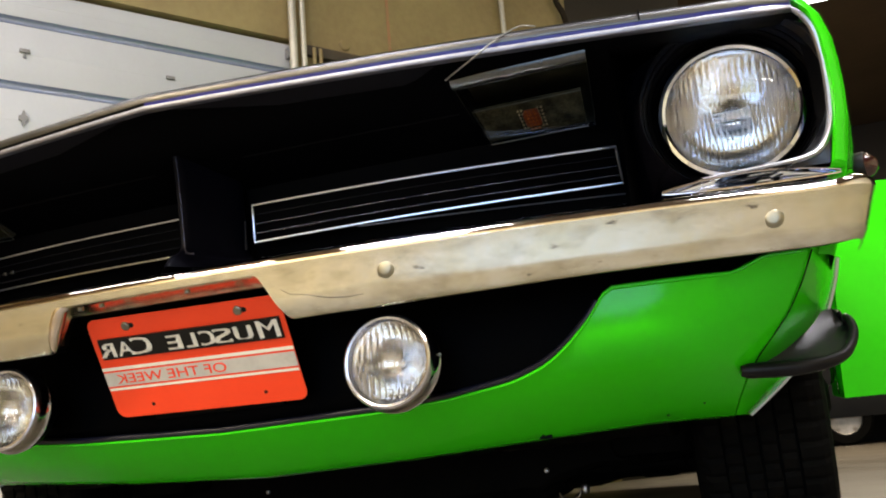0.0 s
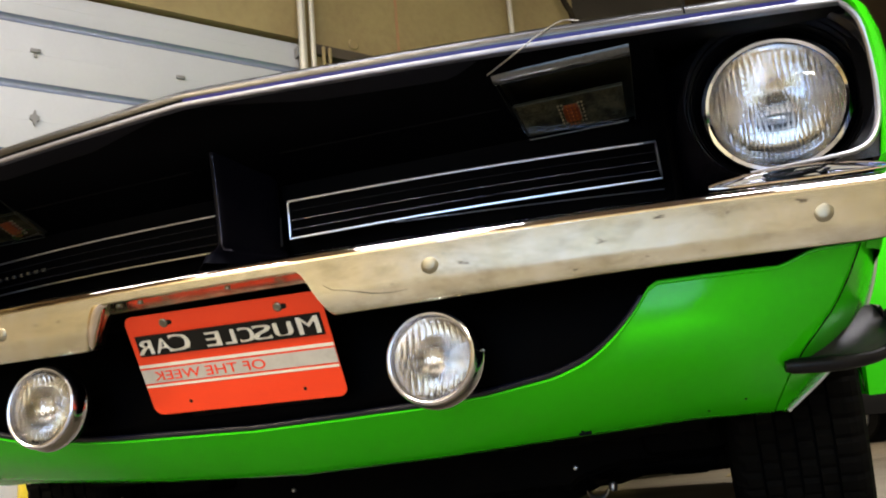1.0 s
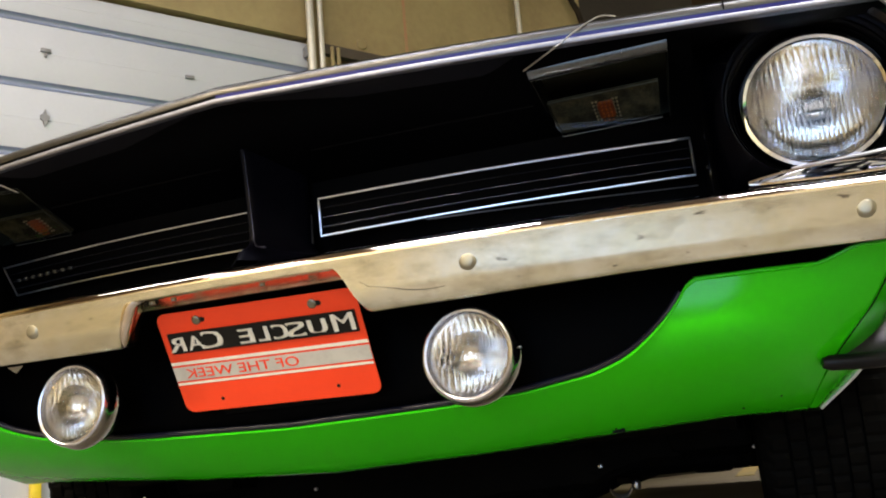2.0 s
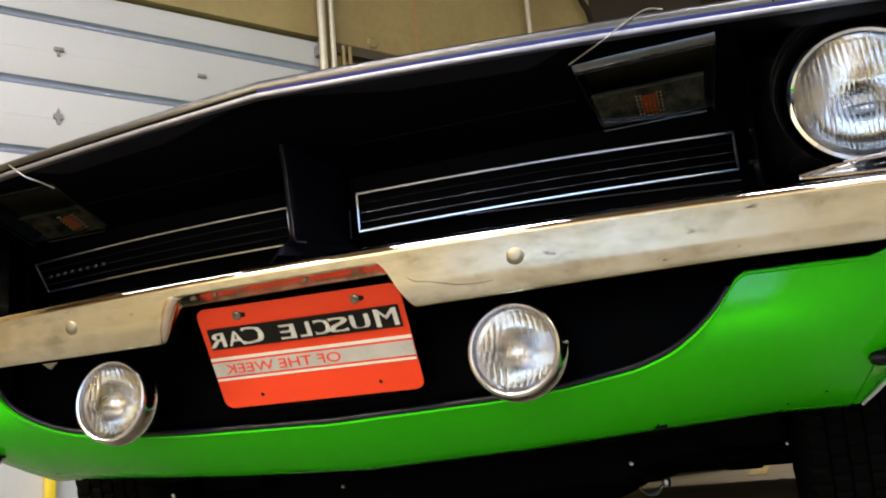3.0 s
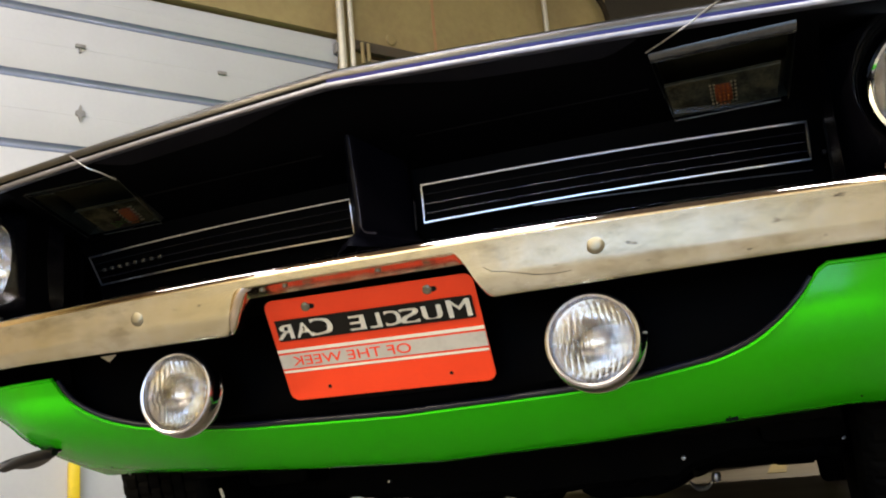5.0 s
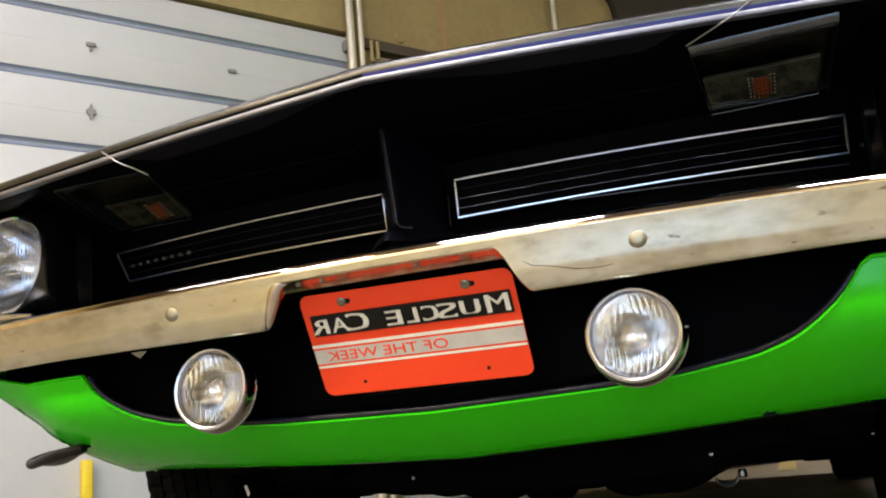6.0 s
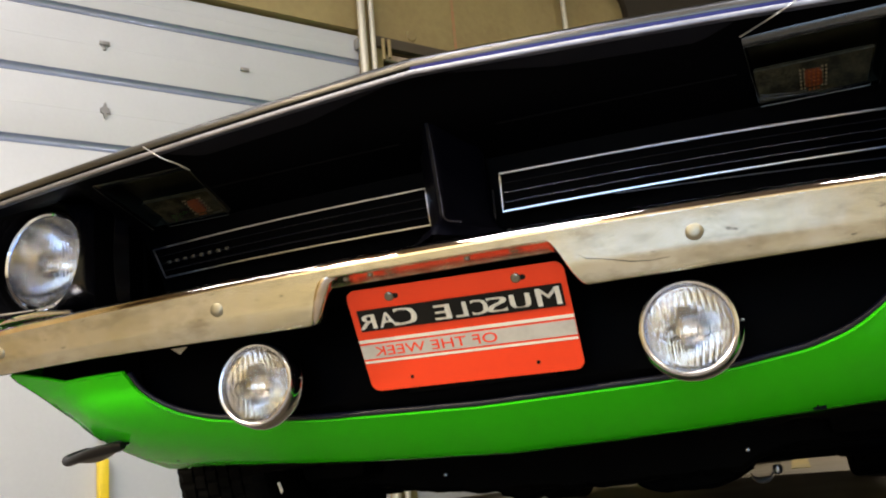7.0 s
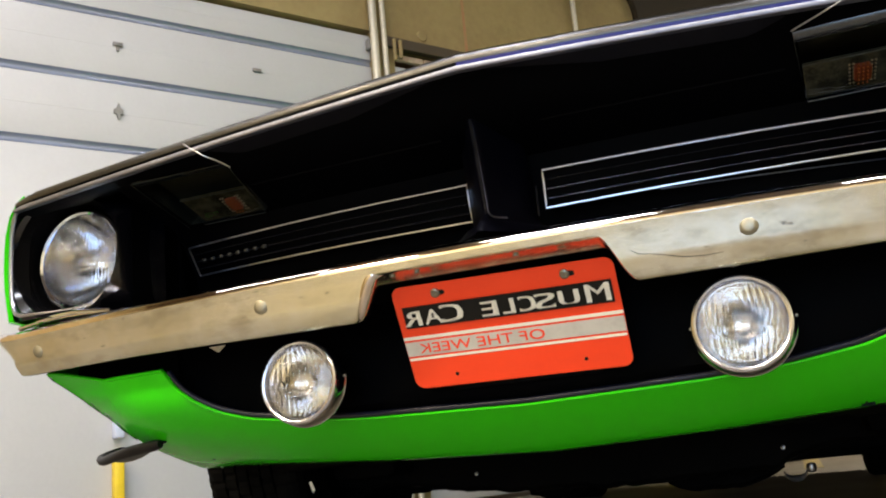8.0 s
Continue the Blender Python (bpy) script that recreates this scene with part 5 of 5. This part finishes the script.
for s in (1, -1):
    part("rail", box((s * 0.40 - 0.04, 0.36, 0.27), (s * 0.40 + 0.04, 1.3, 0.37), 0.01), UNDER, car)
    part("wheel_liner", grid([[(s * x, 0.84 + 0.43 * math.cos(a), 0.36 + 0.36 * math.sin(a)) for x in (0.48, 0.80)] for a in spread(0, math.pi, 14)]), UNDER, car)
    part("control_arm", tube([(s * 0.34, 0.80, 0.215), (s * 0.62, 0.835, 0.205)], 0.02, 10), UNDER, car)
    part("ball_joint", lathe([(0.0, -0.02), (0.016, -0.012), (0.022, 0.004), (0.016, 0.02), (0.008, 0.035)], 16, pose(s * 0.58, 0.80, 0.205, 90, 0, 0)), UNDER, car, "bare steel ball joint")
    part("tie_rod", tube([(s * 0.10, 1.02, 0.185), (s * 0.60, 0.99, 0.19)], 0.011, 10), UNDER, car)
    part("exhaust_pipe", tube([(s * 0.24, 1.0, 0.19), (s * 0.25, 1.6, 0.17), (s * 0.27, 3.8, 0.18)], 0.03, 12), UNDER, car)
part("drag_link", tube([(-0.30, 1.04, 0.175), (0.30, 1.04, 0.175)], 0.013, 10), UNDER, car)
part("idler", lathe([(0.0, -0.010), (0.008, -0.008), (0.010, 0.0), (0.008, 0.008), (0.0, 0.010)], 16, pose(0.352, 0.87, 0.166, 90, 0, 0)), STEEL, car, "bare steel steering joint")

# the rest of the body
SECTION = [(0.80, 0.30), (0.875, 0.345), (0.905, 0.45), (0.915, 0.58), (0.905, 0.70), (0.875, 0.80), (0.82, 0.855), (0.70, 0.88)]


def body_side(s):
    ys = spread(1.285, 4.60, 40)
    bm = bmesh.new()
    vs = []
    for y in ys:
        swell = 0.02 * math.sin(math.pi * min(1.0, max(0.0, (y - 2.4) / 2.0))) - 0.09 * max(0.0, (y - 4.1) / 0.5) ** 2
        lift = 0.05 * max(0.0, (y - 3.6)) ** 1.2
        vs.append([bm.verts.new((s * (x + swell * min(1.0, z)), y, z + lift * z)) for x, z in SECTION])
    for k in range(len(ys) - 1):
        mid = (ys[k] + ys[k + 1]) / 2
        for n in range(len(SECTION) - 1):
            zm = (SECTION[n][1] + SECTION[n + 1][1]) / 2
            in_arch = math.hypot(mid - 3.58, zm - 0.335) < 0.385
            in_door = s > 0 and 1.45 < mid < 2.55 and 0.36 < zm < 0.86
            if not in_arch and not in_door:
                bm.faces.new((vs[k][n], vs[k + 1][n], vs[k + 1][n + 1], vs[k][n + 1]))
    part("quarter_panel", bm, GREEN, car, "bright green body side")
    part("sill_inner", box((s * 0.78 - 0.01, 1.3, 0.30), (s * 0.78 + 0.01, 4.4, 0.80), 0.004), UNDER, car, "dark inner body side")
    rows = [[(s * lerp(0.78, 0.56, v), lerp(lerp(1.62, 3.35, u), lerp(2.30, 3.05, u), v), lerp(0.88, 1.20, v)) for v in spread(0, 1, 5)] for u in spread(0, 1, 8)]
    part("side_window", shell(rows, 0.005), WINDOW, car, "dark side window")


sides(body_side)
part("cowl", grid([[(x, y, z - 0.05 * x * x) for y, z in ((1.17, 0.845), (1.30, 0.872), (1.45, 0.885))] for x in spread(-0.84, 0.84, 15)]), HOOD, car, "black cowl below the windshield")
part("windshield", shell([[(lerp(0.76, 0.56, v) * q, lerp(1.45, 2.20, v) + 0.10 * q * q, lerp(0.875, 1.225, v)) for v in spread(0, 1, 6)] for q in spread(-1, 1, 15)], 0.005), WINDOW, car, "dark raked windshield")
part("roof", shell([[(0.575 * q, lerp(2.18, 3.12, u) + 0.10 * q * q * (1 - 2 * u), 1.265 - 0.045 * q * q - 0.012 * (2 * u - 1) ** 2) for u in spread(0, 1, 9)] for q in spread(-1, 1, 13)], 0.012), GREEN, car, "bright green roof")
part("rear_window", shell([[(lerp(0.56, 0.66, v) * q, lerp(3.10, 3.75, v) - 0.06 * q * q, lerp(1.225, 0.94, v)) for v in spread(0, 1, 6)] for q in spread(-1, 1, 13)], 0.005), WINDOW, car, "dark raked rear window")
part("deck_lid", grid([[(q * lerp(0.74, 0.70, u), lerp(3.70, 4.62, u), lerp(0.945, 0.93, u) - 0.02 * q * q) for u in spread(0, 1, 8)] for q in spread(-1, 1, 13)]), GREEN, car, "bright green rear deck lid")
part("tail_panel", grid([[(q * 0.80, 4.60 - 0.05 * q * q - 0.04 * abs(v - 0.5), lerp(0.36, 0.93, v)) for v in spread(0, 1, 6)] for q in spread(-1, 1, 13)]), GREEN, car, "bright green tail panel")

# driver's door, standing open
DOOR_M = Matrix.Translation((0.875, 1.40, 0)) @ pose(0, 0, 0, 0, 0, 17)
rows = []
for u in spread(0, 1, 12):
    rows.append([DOOR_M @ Vector((1.2 * u, 0.03 * math.sin(math.pi * v) * -1 + 0.02 * v, lerp(0.318 + 0.012 * u, 0.815, v))) for v in spread(0, 1, 12)])
door = part("door", shell(rows, 0.07), GREEN, car, "open bright green door")
for k in range(7):
    x0 = 0.172 + 0.088 * (k - 1)
    p = [(x0, 0.737), (x0 + 0.078, 0.737), (x0 + 0.112, 0.692), (x0 + 0.034, 0.692)] if k else [(0.150, 0.737), (0.162, 0.737), (0.196, 0.692), (0.128, 0.692)]
    part("stripe_bar", slab(p, 0.002, DOOR_M @ Matrix.Translation((0, -0.0155, 0.016))), material("stripe_black", (0.02, 0.02, 0.022), 0.4, 0, 0, (0.03, 0.03, 0.032), 30, 200, 0.4) if k == 0 else bpy.data.materials["stripe_black"], door, "slanted dark stripe bar", smooth=False)


# ---- a dark car, parked far back ----
FAR_RIM = material("dull_alloy", (0.30, 0.28, 0.26), 0.45, 0.6, 0, (0.18, 0.17, 0.16), 12, 80, 0.4)

def parked_car(place, turn, paint, words, high=1.25, low=0.33):
    ob = empty("car", place, words, "car")
    ob.rotation_euler = (0, 0, radians(turn))
    prof = [(-2.25, 0.62), (-2.2, 0.86), (-1.2, 0.96), (-0.9, 0.99), (-0.2, high), (0.9, high), (1.6, 1.0), (2.25, 0.95), (2.3, 0.55)]
    rows = []
    for w, inset in ((-0.93, 0.05), (-0.90, 0.0), (0.90, 0.0), (0.93, 0.05)):
        rows.append([(x, w, lerp(z, 0.6, inset * 2)) for x, z in prof] + [(2.2, w, low), (-2.2, w, low)])
    bm = bmesh.new()
    vs = add_grid(bm, rows, closed=True)
    bm.faces.new(vs[0])
    bm.faces.new(vs[-1])
    part("body", bm, paint, ob)
    for w in (-0.905, 0.905):
        sgn = 1 if w > 0 else -1
        glass = bmesh.new()
        add_grid(glass, [[(-0.78, w + sgn * 0.03, 1.0), (-0.2, w + sgn * 0.03, high - 0.06)], [(0.25, w + sgn * 0.03, 1.0), (0.25, w + sgn * 0.03, high - 0.06)]])
        part("side_window", glass, WINDOW, ob, "dark side window")
    for x in (-1.35, 1.38):
        for w in (-1, 1):
            hub = part("wheel", lathe([(0.0, -0.02), (0.05, -0.02), (0.17, -0.01), (0.19, -0.02), (0.205, 0.0), (0.205, 0.1)], 30, pose(x, w * 0.86, 0.32, 0, 0, 0 if w < 0 else 180)), FAR_RIM, ob, "grey road wheel")
            for k in range(5):
                spoke = Matrix.Translation((x, w * 0.865, 0.32)) @ pose(0, 0, 0, 0, 72 * k, 0)
                part("spoke", box((-0.022, -0.008, 0.04), (0.022, 0.008, 0.19), 0.004, spoke), FAR_RIM, hub)
            part("tyre", lathe([(0.205, -0.04), (0.23, -0.05), (0.29, -0.055), (0.32, -0.03), (0.32, 0.15), (0.29, 0.17), (0.2, 0.16)], 40, pose(x, w * 0.87, 0.32, 0, 0, 0 if w < 0 else 180)), RUBBER, hub, "black tyre")
    return ob


parked_car((2.86, 12.0, 0.0), 0.0, DARK_PAINT, "dark car with grey alloy wheels parked far back")
